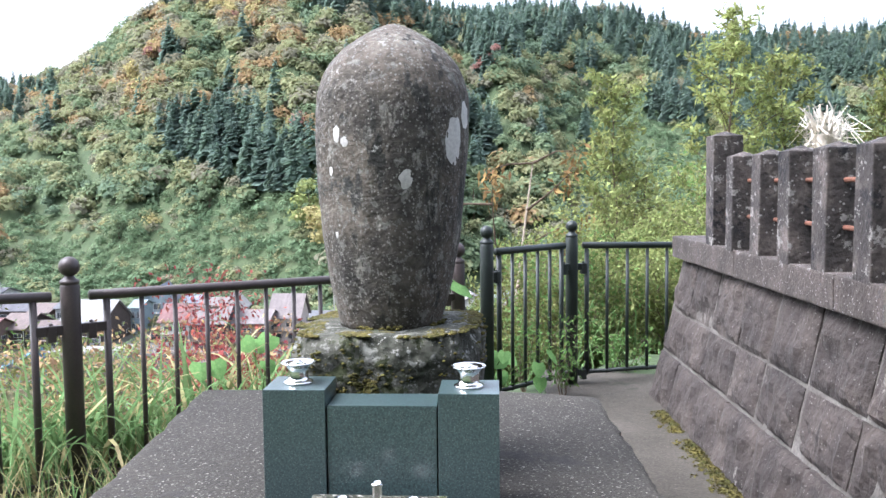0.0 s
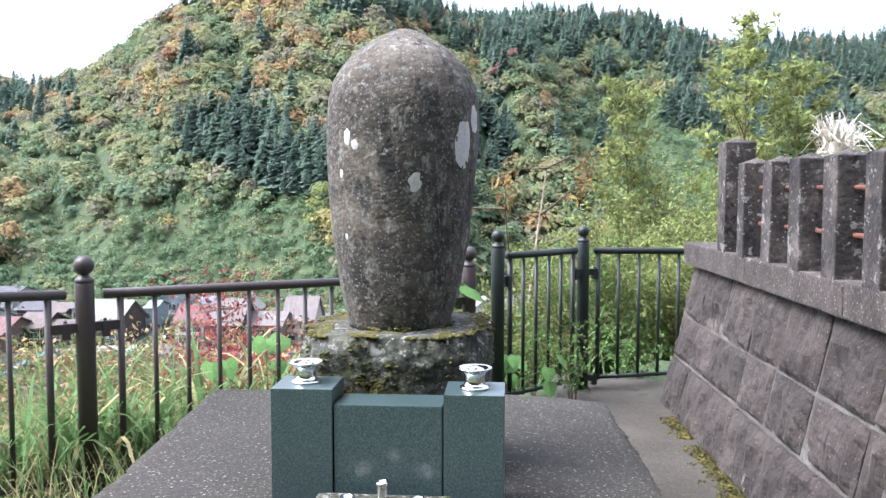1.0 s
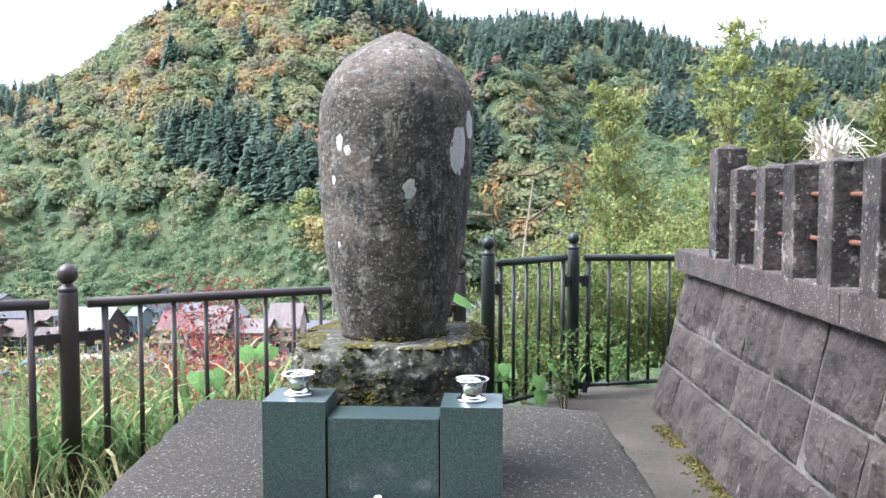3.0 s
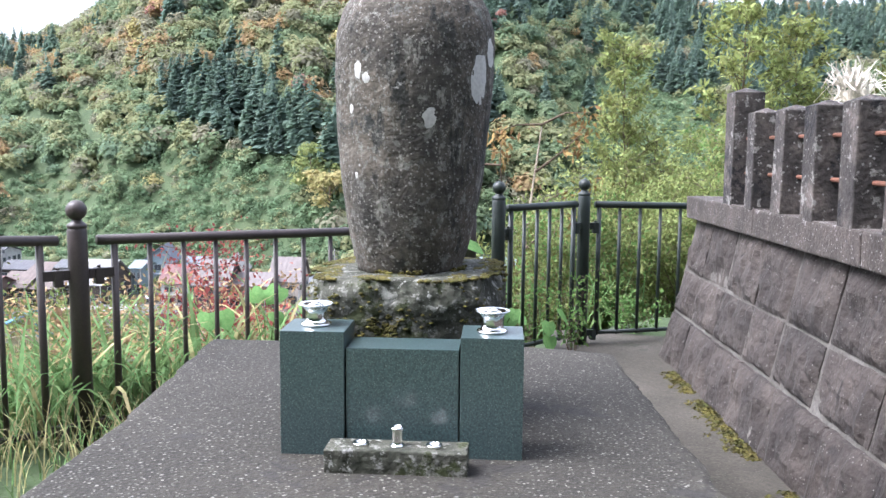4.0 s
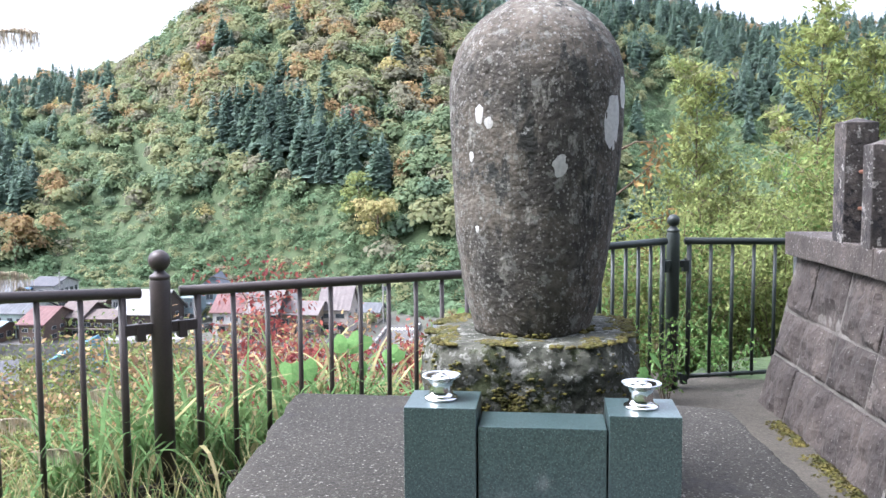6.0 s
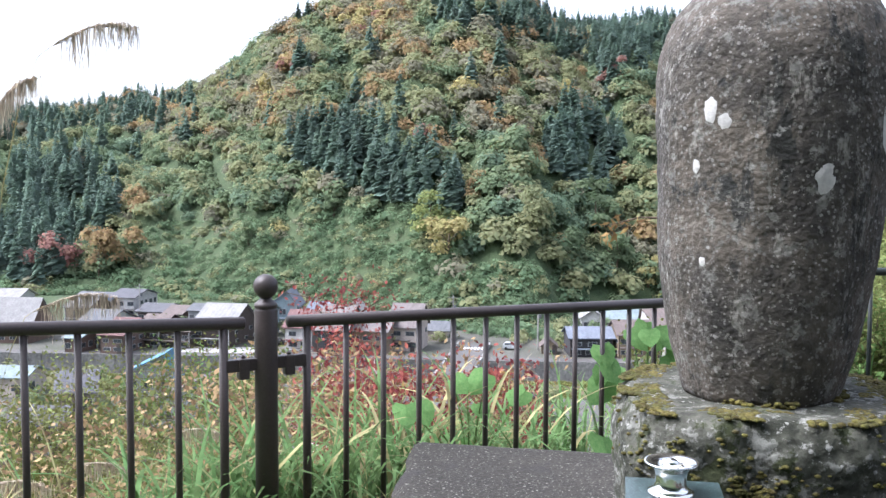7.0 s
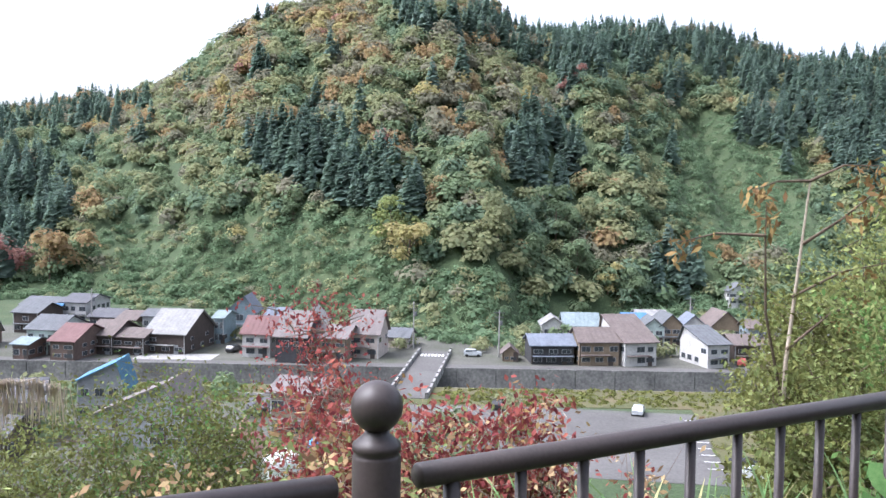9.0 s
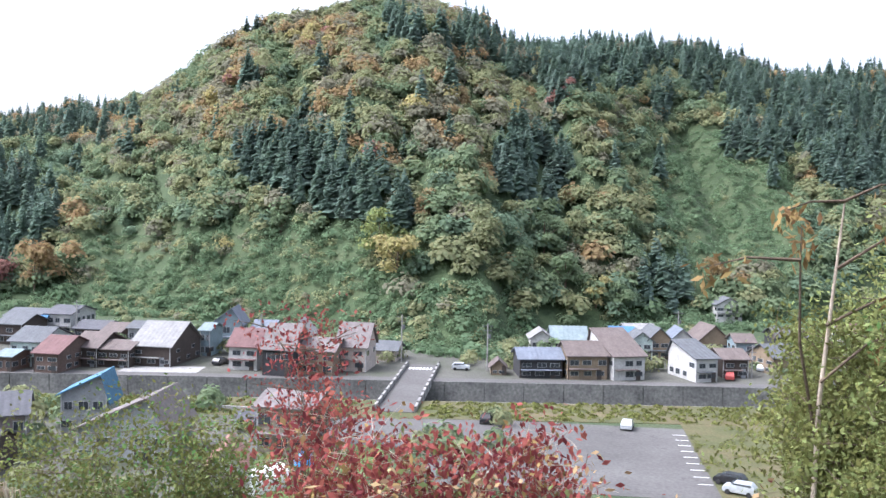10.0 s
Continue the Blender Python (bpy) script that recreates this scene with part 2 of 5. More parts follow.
RIVERWALL = material("river_wall_concrete", [(0.07, 0.07, 0.066), (0.13, 0.127, 0.12), (0.19, 0.185, 0.17)], 0.25, 2.0, 0.3, 0.95, 0, 0.3, 4)
ASPHALT = material("asphalt", [(0.068, 0.064, 0.061), (0.09, 0.085, 0.081), (0.115, 0.109, 0.104)], 0.12, 2.2, 0.22, 0.9, 0, 0.1, blotch=[(0.35, 0.62, (0.06, 0.057, 0.054))])
YARD = material("yard_gravel", [(0.045, 0.056, 0.025), (0.075, 0.074, 0.061), (0.105, 0.101, 0.086)], 0.12, 2.5, 0.3, 0.95, 0, 0.3, 4)
WATER = material("river_water", [(0.07, 0.085, 0.075), (0.11, 0.12, 0.1)], 0.3, 2, 0.15, 0.2, 0, 0.2, 1.5)
FIELD = material("field_grass", [(0.043, 0.057, 0.018), (0.074, 0.074, 0.030), (0.115, 0.088, 0.048)], 0.15, 3, 0.3, 0.95, 0, 0.3, 3)
LAWN = material("lawn_grass", [(0.05, 0.085, 0.02), (0.075, 0.115, 0.03), (0.1, 0.12, 0.045)], 0.3, 4, 0.3, 0.95, 0, 0.3, 4)
WHITE = paint("road_paint", (0.7, 0.7, 0.68))
CARBLACK, CARSILVER, CARRED, TYRE = paint("car_black", (0.02, 0.02, 0.022), 0.25), paint("car_silver", (0.5, 0.52, 0.54), 0.3, 0.4), paint("car_red_white", (0.4, 0.08, 0.07), 0.35), paint("tyre", (0.02, 0.02, 0.02))
PLASTICBLUE = paint("blue_sheeting", (0.06, 0.3, 0.65), 0.4)
FILMWHITE = paint("white_film", (0.68, 0.68, 0.66), 0.4)


# ---- mesh helpers ----
def empty(name, at=(0, 0, 0), rz=0.0):
    ob = new(name)
    ob.matrix_basis = pose(*at, 0, 0, rz)
    return ob


def link(name, bm, mat, parent=None, label="", smooth=False):
    me = bpy.data.meshes.new(name)
    bmesh.ops.recalc_face_normals(bm, faces=bm.faces)
    bm.to_mesh(me)
    bm.free()
    me.materials.append(mat)
    if smooth:
        me.polygons.foreach_set("use_smooth", [True] * len(me.polygons))
    ob = new(name, me)
    if parent is not None:
        ob.parent = parent
    if label:
        ob["label"] = label
    return ob


def part(name, bm, mat, parent, label="", smooth=False):
    return link(name, bm, mat, parent, label, smooth)


def box(bm, a, b, bevel=0.0, m=None):
    made = bmesh.ops.create_cube(bm, size=1.0)["verts"]
    c = [(p + q) / 2 for p, q in zip(a, b)]
    s = [abs(q - p) for p, q in zip(a, b)]
    for v in made:
        v.co = Vector((c[0] + v.co.x * s[0], c[1] + v.co.y * s[1], c[2] + v.co.z * s[2]))
        if m is not None:
            v.co = m @ v.co
    if bevel:
        edges = {e for v in made for e in v.link_edges}
        bmesh.ops.bevel(bm, geom=list(edges), offset=bevel, segments=2, affect="EDGES", profile=0.6)


def lathe(bm, profile, at=(0, 0, 0), n=24, m=None):
    """A turned body; profile: (radius, height) from the foot up."""
    rings = []
    for r, z in profile:
        ring = []
        for i in range(n):
            a = 2 * math.pi * i / n
            p = Vector((at[0] + r * math.cos(a), at[1] + r * math.sin(a), at[2] + z))
            ring.append(bm.verts.new(m @ p if m is not None else p))
        rings.append(ring)
    for lo, hi in zip(rings, rings[1:]):
        for i in range(n):
            bm.faces.new((lo[i], lo[(i + 1) % n], hi[(i + 1) % n], hi[i]))
    bm.faces.new(rings[0][::-1])
    bm.faces.new(rings[-1])


def tube(bm, points, radii, n=8):
    """A round bar along points, with its ends closed."""
    pts = [Vector(p) for p in points]
    rings = []
    for i, p in enumerate(pts):
        d = (pts[min(i + 1, len(pts) - 1)] - pts[max(i - 1, 0)]).normalized()
        side = d.cross(Vector((0.13, 0.21, 1)) if abs(d.z) < 0.95 else Vector((1, 0.2, 0))).normalized()
        up = side.cross(d)
        r = radii if isinstance(radii, (int, float)) else radii[i]
        rings.append([bm.verts.new(p + r * (math.cos(2 * math.pi * k / n) * side + math.sin(2 * math.pi * k / n) * up)) for k in range(n)])
    for lo, hi in zip(rings, rings[1:]):
        for k in range(n):
            bm.faces.new((lo[k], lo[(k + 1) % n], hi[(k + 1) % n], hi[k]))
    bm.faces.new(rings[0][::-1])
    bm.faces.new(rings[-1])


def quads(name, verts, mat, parent=None, label=""):
    """One mesh from an array of (n, 4, 3) corners."""
    v = np.asarray(verts, dtype=np.float32).reshape(-1, 3)
    k = len(v) // 4
    me = bpy.data.meshes.new(name)
    me.vertices.add(len(v))
    me.vertices.foreach_set("co", v.ravel())
    me.loops.add(len(v))
    me.loops.foreach_set("vertex_index", np.arange(len(v), dtype=np.int32))
    me.polygons.add(k)
    me.polygons.foreach_set("loop_start", np.arange(0, len(v), 4, dtype=np.int32))
    me.polygons.foreach_set("loop_total", np.full(k, 4, dtype=np.int32))
    me.update(calc_edges=True)
    me.materials.append(mat)
    ob = new(name, me)
    if parent is not None:
        ob.parent = parent
    if label:
        ob["label"] = label
    return ob


rng = np.random.default_rng(7)


def leaves(centres, length, width, up=0.3, drop=0.0):
    """A pointed leaf at each centre, turned at random; up pulls its face to the sky, drop lets its tip hang."""
    c = np.asarray(centres, dtype=float)
    k = len(c)
    axis = rng.normal(size=(k, 3))
    axis[:, 2] -= drop
    axis /= np.linalg.norm(axis, axis=1)[:, None]
    nrm = rng.normal(size=(k, 3))
    nrm[:, 2] += up * 3
    side = np.cross(axis, nrm)
    side /= np.linalg.norm(side, axis=1)[:, None] + 1e-9
    size = rng.uniform(0.65, 1.3, size=(k, 1))
    a, s = axis * length * size, side * width * size * 0.5
    return np.stack([c, c + a * 0.45 + s, c + a, c + a * 0.45 - s], axis=1)


def clumps(centres, radius, per, leaf, squash=0.8, up=0.3):
    """Crowns of many small leaf sprays: per of them on and within an uneven ball round each centre."""
    c = np.asarray(centres, dtype=float)
    k = len(c)
    d = rng.normal(size=(k, per, 3))
    d /= np.linalg.norm(d, axis=2)[:, :, None]
    d[:, :, 2] = np.abs(d[:, :, 2]) * 1.15 - 0.35
    lobes = 1 + 0.28 * np.sin(d[:, :, :1] * 5 + rng.uniform(0, 6, (k, 1, 1))) * np.sin(d[:, :, 1:2] * 4 + rng.uniform(0, 6, (k, 1, 1)))
    r = np.asarray(radius, dtype=float).reshape(-1, 1, 1) * np.power(rng.uniform(0.25, 1, (k, per, 1)), 0.45) * lobes
    p = c[:, None, :] + d * r * np.array([1, 1, squash])
    nrm = d + rng.normal(size=d.shape) * 0.28
    nrm[:, :, 2] += up
    nrm /= np.linalg.norm(nrm, axis=2)[:, :, None]
    u = np.cross(nrm, rng.normal(size=d.shape))
    u /= np.linalg.norm(u, axis=2)[:, :, None] + 1e-9
    w = np.cross(nrm, u)
    size = leaf * np.asarray(radius, dtype=float).reshape(-1, 1, 1) * rng.uniform(0.6, 1.3, (k, per, 1))
    return np.stack([p - u * size, p - w * size * 0.7, p + u * size, p + w * size * 0.7], axis=2).reshape(-1, 4, 3)


def conifers(feet, height, radius, per=60):
    """Narrow conifers: drooping sprays in whorls that shorten towards the tip."""
    c = np.asarray(feet, dtype=float)
    k = len(c)
    h = np.asarray(height, dtype=float).reshape(-1, 1)
    r0 = np.asarray(radius, dtype=float).reshape(-1, 1)
    f = np.sort(rng.uniform(0.08, 1.0, (k, per)), axis=1)
    a = rng.uniform(0, 2 * math.pi, (k, per))
    r = r0 * (1.03 - f) ** 0.8 * rng.uniform(0.75, 1.15, (k, per))
    z = f * h
    out = np.stack([np.cos(a), np.sin(a), np.zeros_like(a)], axis=2)
    tan = np.stack([-np.sin(a), np.cos(a), np.zeros_like(a)], axis=2)
    base = c[:, None, :] + np.stack([np.zeros_like(z), np.zeros_like(z), z + 0.12 * h * (1.05 - f)], axis=2)
    tip = c[:, None, :] + out * r[:, :, None] + np.stack([np.zeros_like(z), np.zeros_like(z), z], axis=2)
    mid = base * 0.4 + tip * 0.6
    s = (tan + np.array([0, 0, 0.25])) * ((r * 0.4 + 0.2) * rng.uniform(0.6, 1.2, r.shape))[:, :, None]
    return np.stack([base, mid + s, tip, mid - s], axis=2).reshape(-1, 4, 3)


# ---- ground: plateau, slope, valley floor and hills in one sheet ----
FOOT = ((-180, 330), (-60, 330), (-34.7, 298), (-21.7, 254), (-12.6, 214), (-8, 197), (-5.2, 196), (-2.6, 222), (1, 240), (6.7, 262), (14, 270), (19, 320), (40, 360), (180, 360))
CREST = ((-180, 5), (-60, 5), (-39, 4.35), (-33, 5.05), (-31, 5.75), (-29, 5.65), (-25, 7.55), (-22.5, 9.75), (-19.4, 11.55), (-16, 12.25), (-13, 13.15), (-9, 13.15),
         (-6, 12.15), (-3.4, 10.55), (-1.6, 10.25), (2, 10.95), (8, 10.45), (11, 9.35), (13.6, 8.25), (16, 8.55), (24, 8.15), (40, 7), (180, 6))
RIDGE = ((-180, 600), (-33, 600), (-27, 520), (-22, 430), (-9, 420), (-4, 470), (0, 540), (30, 560), (180, 600))
FLOOR = -30.0


def along(table, v):
    return np.interp(v, [p[0] for p in table], [p[1] for p in table])


def river_line(x):
    return 162.2 + 0.13 * x


def ground_height(x, y):
    x, y = np.asarray(x, dtype=float), np.asarray(y, dtype=float)
    r, az = np.hypot(x, y), np.degrees(np.arctan2(x, y))
    out = (x + 1.14) * -0.667 + (y - 1.32) * 0.745
    z = np.where(out < 0.3, -0.47, np.maximum(FLOOR, -0.47 - 0.56 * (out - 0.3) - 0.12 * np.clip(out - 0.3, 0, 3)))
    # unseen rise behind the camera, added to carry the light-blocking conifers
    z = np.where(y < -4, -0.47 + 0.55 * np.clip(-4 - y, 0, 60), z)
    w = y - river_line(x)
    bed = np.clip((w + 18) / 4, 0, 1) * np.clip((3.5 - w) / 3, 0, 1)
    z = np.where(y > 60, z - 4.2 * bed, z)
    rf, rr, el = along(FOOT, az), along(RIDGE, az), along(CREST, az)
    top = rr * np.tan(np.radians(el)) + 0.8
    t = (r - rf) / (rr - rf)
    tt = np.clip(t, 0, 1)
    rise = (top - FLOOR) * (0.82 * tt + 0.18 * np.sin(tt * math.pi / 2))
    wave = (np.sin(az * 0.9 + 1.2) * np.cos(r / 31.0 + az * 0.25) + 0.6 * np.sin(az * 2.3 + r / 17.0)) * 4.6 * np.sin(tt * math.pi)
    wave = wave + (15 * np.exp(-((az - 3 + 6 * tt) / 2.6) ** 2) - 15 * np.exp(-((az - 9.5 + 3 * tt) / 3.2) ** 2)) * np.sin(tt * math.pi)
    after = np.where(t > 1, -0.35 * (r - rr), 0)
    far = FLOOR + rise + wave + after
    hill = np.where(t > 0, np.maximum(far, FLOOR), FLOOR)
    return np.where((y > 0) & (np.abs(az) < 70), np.where(t > 0, hill, z), z)


def ground():
    rings = np.concatenate([np.arange(0.3, 8, 0.35), np.arange(8, 60, 2), np.arange(60, 620, 4), [680, 760, 900, 1200, 1700, 2600]])
    azs = np.concatenate([np.arange(-60, 45, 0.6), np.arange(45, 300, 5)])
    A, R = np.meshgrid(np.radians(azs), rings)
    X, Y = R * np.sin(A), R * np.cos(A)
    Z = ground_height(X, Y) + 0.03 * np.sin(X * 3.1) * np.sin(Y * 2.7) * (R > 4)
    n, k = X.shape
    v = np.stack([X, Y, Z], axis=2).reshape(-1, 3)
    i, j = np.meshgrid(np.arange(n - 1), np.arange(k), indexing="ij")
    j2 = (j + 1) % k
    f = np.stack([i * k + j, (i + 1) * k + j, (i + 1) * k + j2, i * k + j2], axis=2).reshape(-1, 4)
    me = bpy.data.meshes.new("ground")
    me.from_pydata(v.tolist() + [(0, 0, -0.47)], [], f.tolist() + [(len(v), a, (a + 1) % k) for a in range(k)])
    me.polygons.foreach_set("use_smooth", [True] * len(me.polygons))
    me.materials.append(SOIL)
    return tagged(new("ground", me), "green overgrown hillside falling to a valley floor with wooded hills", "ground", kind="structure")


ground()


# ---- the raised concrete slab ----
def slab_top(x, y):
    return -0.053 * y


def slab():
    bm = bmesh.new()
    n, k = 60, 70
    grid = []
    for j in range(k + 1):
        v = j / k
        y = -0.425 + v * 2.02
        row = []
        for i in range(n + 1):
            u = i / n
            left, right = -0.455 - 0.165 * v, 1.0 - 0.03 * v
            left -= 0.135 * max(0, v - 0.35)
            x = left + (right - left) * u
            back = -0.1 * max(0, u - 0.75) * 4 * v
            edge = min(u, 1 - u, v * 1.3, (1 - v) * 1.3)
            rag = noise.noise(Vector((x * 6, y * 6, 0))) * 0.02 + noise.noise(Vector((x * 25, y * 25, 3))) * 0.009
            p = Vector((x, y + back, slab_top(x, y)))
            if edge < 0.005:
                p += Vector(((u - 0.5), (v - 0.5), 0)).normalized() * (rag - 0.005)
                p.z -= 0.012 + abs(rag) * 0.6
            elif edge < 0.025:
                p.z -= max(0, rag) * 0.25
            row.append(bm.verts.new(p))
        grid.append(row)
    for j in range(k):
        for i in range(n):
            bm.faces.new((grid[j][i], grid[j][i + 1], grid[j + 1][i + 1], grid[j + 1][i]))
    top = link("slab", bm, CONCRETE, smooth=True)
    bm = bmesh.new()
    ring = [(i, 0) for i in range(n)] + [(n, j) for j in range(k)] + [(i, k) for i in range(n, 0, -1)] + [(0, j) for j in range(k, 0, -1)]
    me = top.data
    cols = []
    for i, j in ring:
        p = me.vertices[j * (n + 1) + i].co
        out = Vector((i / n - 0.5, j / k - 0.5, 0))
        col = []
        for q in range(7):
            d = q / 6
            bulge = noise.noise(Vector((p.x * 5, p.y * 5, d * 4))) * 0.025 + noise.noise(Vector((p.x * 17, p.y * 17, d * 12))) * 0.012
            z = p.z + (-0.5 - p.z) * d
            col.append(bm.verts.new(Vector((p.x, p.y, z)) + out.normalized() * (bulge * (1 if q else 0) - 0.004 * q)))
        cols.append(col)
    for a, b in zip(cols, cols[1:] + cols[:1]):
        for q in range(6):
            bm.faces.new((a[q], a[q + 1], b[q + 1], b[q]))
    part("slab_edge", bm, EDGE, top, "rough broken concrete edge")
    tagged(top, "grey exposed-aggregate concrete slab with a worn edge", "slab", kind="structure")


slab()


def path():
    bm = bmesh.new()
    box(bm, (0.85, -3.2, -0.62), (1.75, 3.75, -0.462), 0.006)
    tagged(link("pavement", bm, PATHC), "pale concrete path between the slab and the stone wall", "path", kind="structure")


path()


# ---- egg-shaped memorial stone on its pedestal ----
EGG = ((0.0, 0.143), (0.03, 0.152), (0.08, 0.166), (0.14, 0.1785), (0.2, 0.189), (0.267, 0.198), (0.394, 0.2075), (0.52, 0.2165), (0.6, 0.2165), (0.648, 0.2125), (0.7, 0.197), (0.737, 0.176), (0.775, 0.142),
       (0.8, 0.108), (0.82, 0.076), (0.836, 0.044), (0.846, 0.018), (0.849, 0.001))
EGG_AT = Vector((0.256, 0.46, 0.382))


def egg_point(a, h, extra=0.0):
    r = float(np.interp(h, [p[0] for p in EGG], [p[1] for p in EGG]))
    lean = 0.018 * h / 0.85
    d = Vector((math.cos(a), math.sin(a), 0))
    q = Vector((d.x * 3, d.y * 3, h * 3.5))
    r *= 1 + 0.035 * noise.noise(q) + 0.012 * noise.noise(q * 4) + 0.006 * noise.noise(q * 12)
    return EGG_AT + d * (r + extra) + Vector((lean, 0, h))


def memorial_stone():
    bm = bmesh.new()
    n, rows = 96, 90
    grid = []
    for j in range(rows):
        f = j / (rows - 1)
        h = 0.849 * (math.sin(f * math.pi / 2) * 0.6 + f * 0.4)
        grid.append([bm.verts.new(egg_point(2 * math.pi * i / n, h)) for i in range(n)])
    for lo, hi in zip(grid, grid[1:]):
        for i in range(n):
            bm.faces.new((lo[i], lo[(i + 1) % n], hi[(i + 1) % n], hi[i]))
    bm.faces.new(grid[0][::-1])
    bm.faces.new(grid[-1])
    stone = link("memorial_stone", bm, EGGSTONE, smooth=True)
    tagged(stone, "egg-shaped dark weathered memorial stone mottled with lichen", "monument")

    def patch(a0, h0, wa, wh, seed):
        bm = bmesh.new()
        c = bm.verts.new(egg_point(a0, h0, 0.0014))
        ring1, ring2 = [], []
        for i in range(20):
            t = 2 * math.pi * i / 20
            k = 1 + 0.35 * noise.noise(Vector((math.cos(t) * 1.6, math.sin(t) * 1.6, seed)))
            ring1.append(bm.verts.new(egg_point(a0 + 0.55 * wa * k * math.cos(t), h0 + 0.55 * wh * k * math.sin(t), 0.0014)))
            ring2.append(bm.verts.new(egg_point(a0 + wa * k * math.cos(t), h0 + wh * k * math.sin(t), 0.0004)))
        for i in range(20):
            j = (i + 1) % 20
            bm.faces.new((c, ring1[i], ring1[j]))
            bm.faces.new((ring1[i], ring2[i], ring2[j], ring1[j]))
        part("lichen_patch", bm, LICHEN, stone, "pale lichen patch", True)
    D = math.radians
    patch(D(-33), 0.513, D(9.5), 0.066, 1.0)
    patch(D(-16), 0.585, D(7), 0.036, 2.0)
    patch(D(-127), 0.535, D(3.6), 0.021, 3.0)
    patch(D(-120), 0.512, D(3.2), 0.015, 4.0)
    patch(D(-135), 0.435, D(2.2), 0.012, 5.0)
    patch(D(-73), 0.413, D(5.5), 0.024, 6.0)
    patch(D(-131), 0.265, D(2), 0.009, 7.0)



memorial_stone()


def pedestal():
    bm = bmesh.new()
    n, rows = 130, 40
    grid = []

    def at(a, f, shrink=1.0):
        c, s = math.cos(a), math.sin(a)
        k = (abs(c) ** 3.2 + abs(s) ** 3.2) ** (-1 / 3.2)
        w = 0.262 + 0.012 * math.sin(f * 3) - 0.02 * (1 - f)
        p = Vector((c * k * w, s * k * w * 0.98, f * 0.41))
        q = p * 7
        bulge = 1 + 0.045 * noise.noise(q) + 0.04 * noise.noise(q * 2.7) + 0.026 * noise.noise(q * 6) + 0.014 * noise.noise(q * 14)
        return Vector((0.252 + p.x * bulge * shrink, 0.47 + p.y * bulge * shrink, -0.03 + p.z * (1 + 0.03 * noise.noise(q * 0.6))))
    for j in range(rows):
        f = j / (rows - 1)
        sh = 1 - 0.06 * max(0, (f - 0.86) / 0.14) ** 2
        grid.append([bm.verts.new(at(2 * math.pi * i / n, f, sh)) for i in range(n)])
    for sh in (0.85, 0.6, 0.3):
        grid.append([bm.verts.new(at(2 * math.pi * i / n, 1.0, sh) + Vector((0, 0, 0.006))) for i in range(n)])
    for lo, hi in zip(grid, grid[1:]):
        for i in range(n):
            bm.faces.new((lo[i], lo[(i + 1) % n], hi[(i + 1) % n], hi[i]))
    bm.faces.new(grid[-1])
    stone = link("pedestal", bm, BASESTONE, smooth=True)
    tagged(stone, "rough dark pedestal stone with mossy top and pale lichen", "pedestal")
    pads = []
    for i in range(5200):
        a = random.uniform(0, 2 * math.pi)
        if random.random() < 0.72:
            p = at(a, 1.0, random.uniform(0.7, 0.99)) + Vector((0, 0, 0.004))
        elif random.random() < 0.3:
            p = egg_point(a, random.uniform(0.0, 0.012), random.uniform(0.0, 0.012))
        elif random.random() < 0.35 or -2.4 < a - 2 * math.pi < -1.9:
            p = at(a, random.uniform(0.7, 0.98), 1.0)
        else:
            p = at(random.gauss(-1.75, 0.12), random.gauss(0.62, 0.07), 1.0)
        if noise.noise(p * 13) + 0.5 * noise.noise(p * 40) > -0.05:
            pads.append(p)
    bm = bmesh.new()
    for p in pads:
        r = random.uniform(0.0025, 0.0065)
        made = bmesh.ops.create_icosphere(bm, subdivisions=1, radius=r)["verts"]
        for v in made:
            v.co = Vector((v.co.x * 1.3, v.co.y * 1.3, v.co.z * 0.7)) + p
    part("moss", bm, MOSS, stone, "yellow-green moss along the rim", True)


pedestal()


# ---- polished granite vase stand, steel vases and the incense block ----
def granite_stand():
    for label, a, b in (("tall dark green granite block holding a steel vase", (0.0, 0.0, -0.012), (0.151, 0.15, 0.294)),
                        ("wide dark green granite block between two taller ones", (0.155, 0.004, -0.012), (0.417, 0.125, 0.256)),
                        ("tall dark green granite block holding a steel vase", (0.421, 0.0, -0.012), (0.566, 0.15, 0.286))):
        bm = bmesh.new()
        box(bm, a, b, 0.0016)
        tagged(link("granite_block", bm, GRANITE), label, "granite block", "granite blocks of the stand")


granite_stand()


def flower_vase(x, y, z):
    vase = empty("flower_vase", (x, y, z))
    bm = bmesh.new()
    lathe(bm, [(0.036, 0.0), (0.037, 0.002), (0.036, 0.005), (0.031, 0.007), (0.026, 0.011), (0.0245, 0.02), (0.0245, 0.03), (0.026, 0.037), (0.031, 0.044), (0.0405, 0.049),
               (0.0425, 0.0505), (0.0425, 0.052), (0.0405, 0.0525), (0.03, 0.047), (0.024, 0.04)], n=40)
    part("body", bm, STEEL, vase, "polished steel vase body", True)
    bm = bmesh.new()
    lathe(bm, [(0.012, 0.038), (0.0125, 0.048), (0.0115, 0.053), (0.006, 0.056), (0.001, 0.0565)], n=18)
    part("insert", bm, STEEL, vase, "steel flower holder knob", True)
    bm = bmesh.new()
    for i in range(6):
        a = math.pi / 3 * i
        box(bm, (-0.021, -0.001, 0.044), (0.021, 0.001, 0.049), 0, pose(0, 0, 0, 0, 0, math.degrees(a) / 2))
    part("grid", bm, STEEL, vase)
    return tagged(vase, "polished steel flower vase with a flared rim on granite", "vase", "steel vases")


flower_vase(0.070, 0.078, 0.2945)
flower_vase(0.492, 0.076, 0.2865)


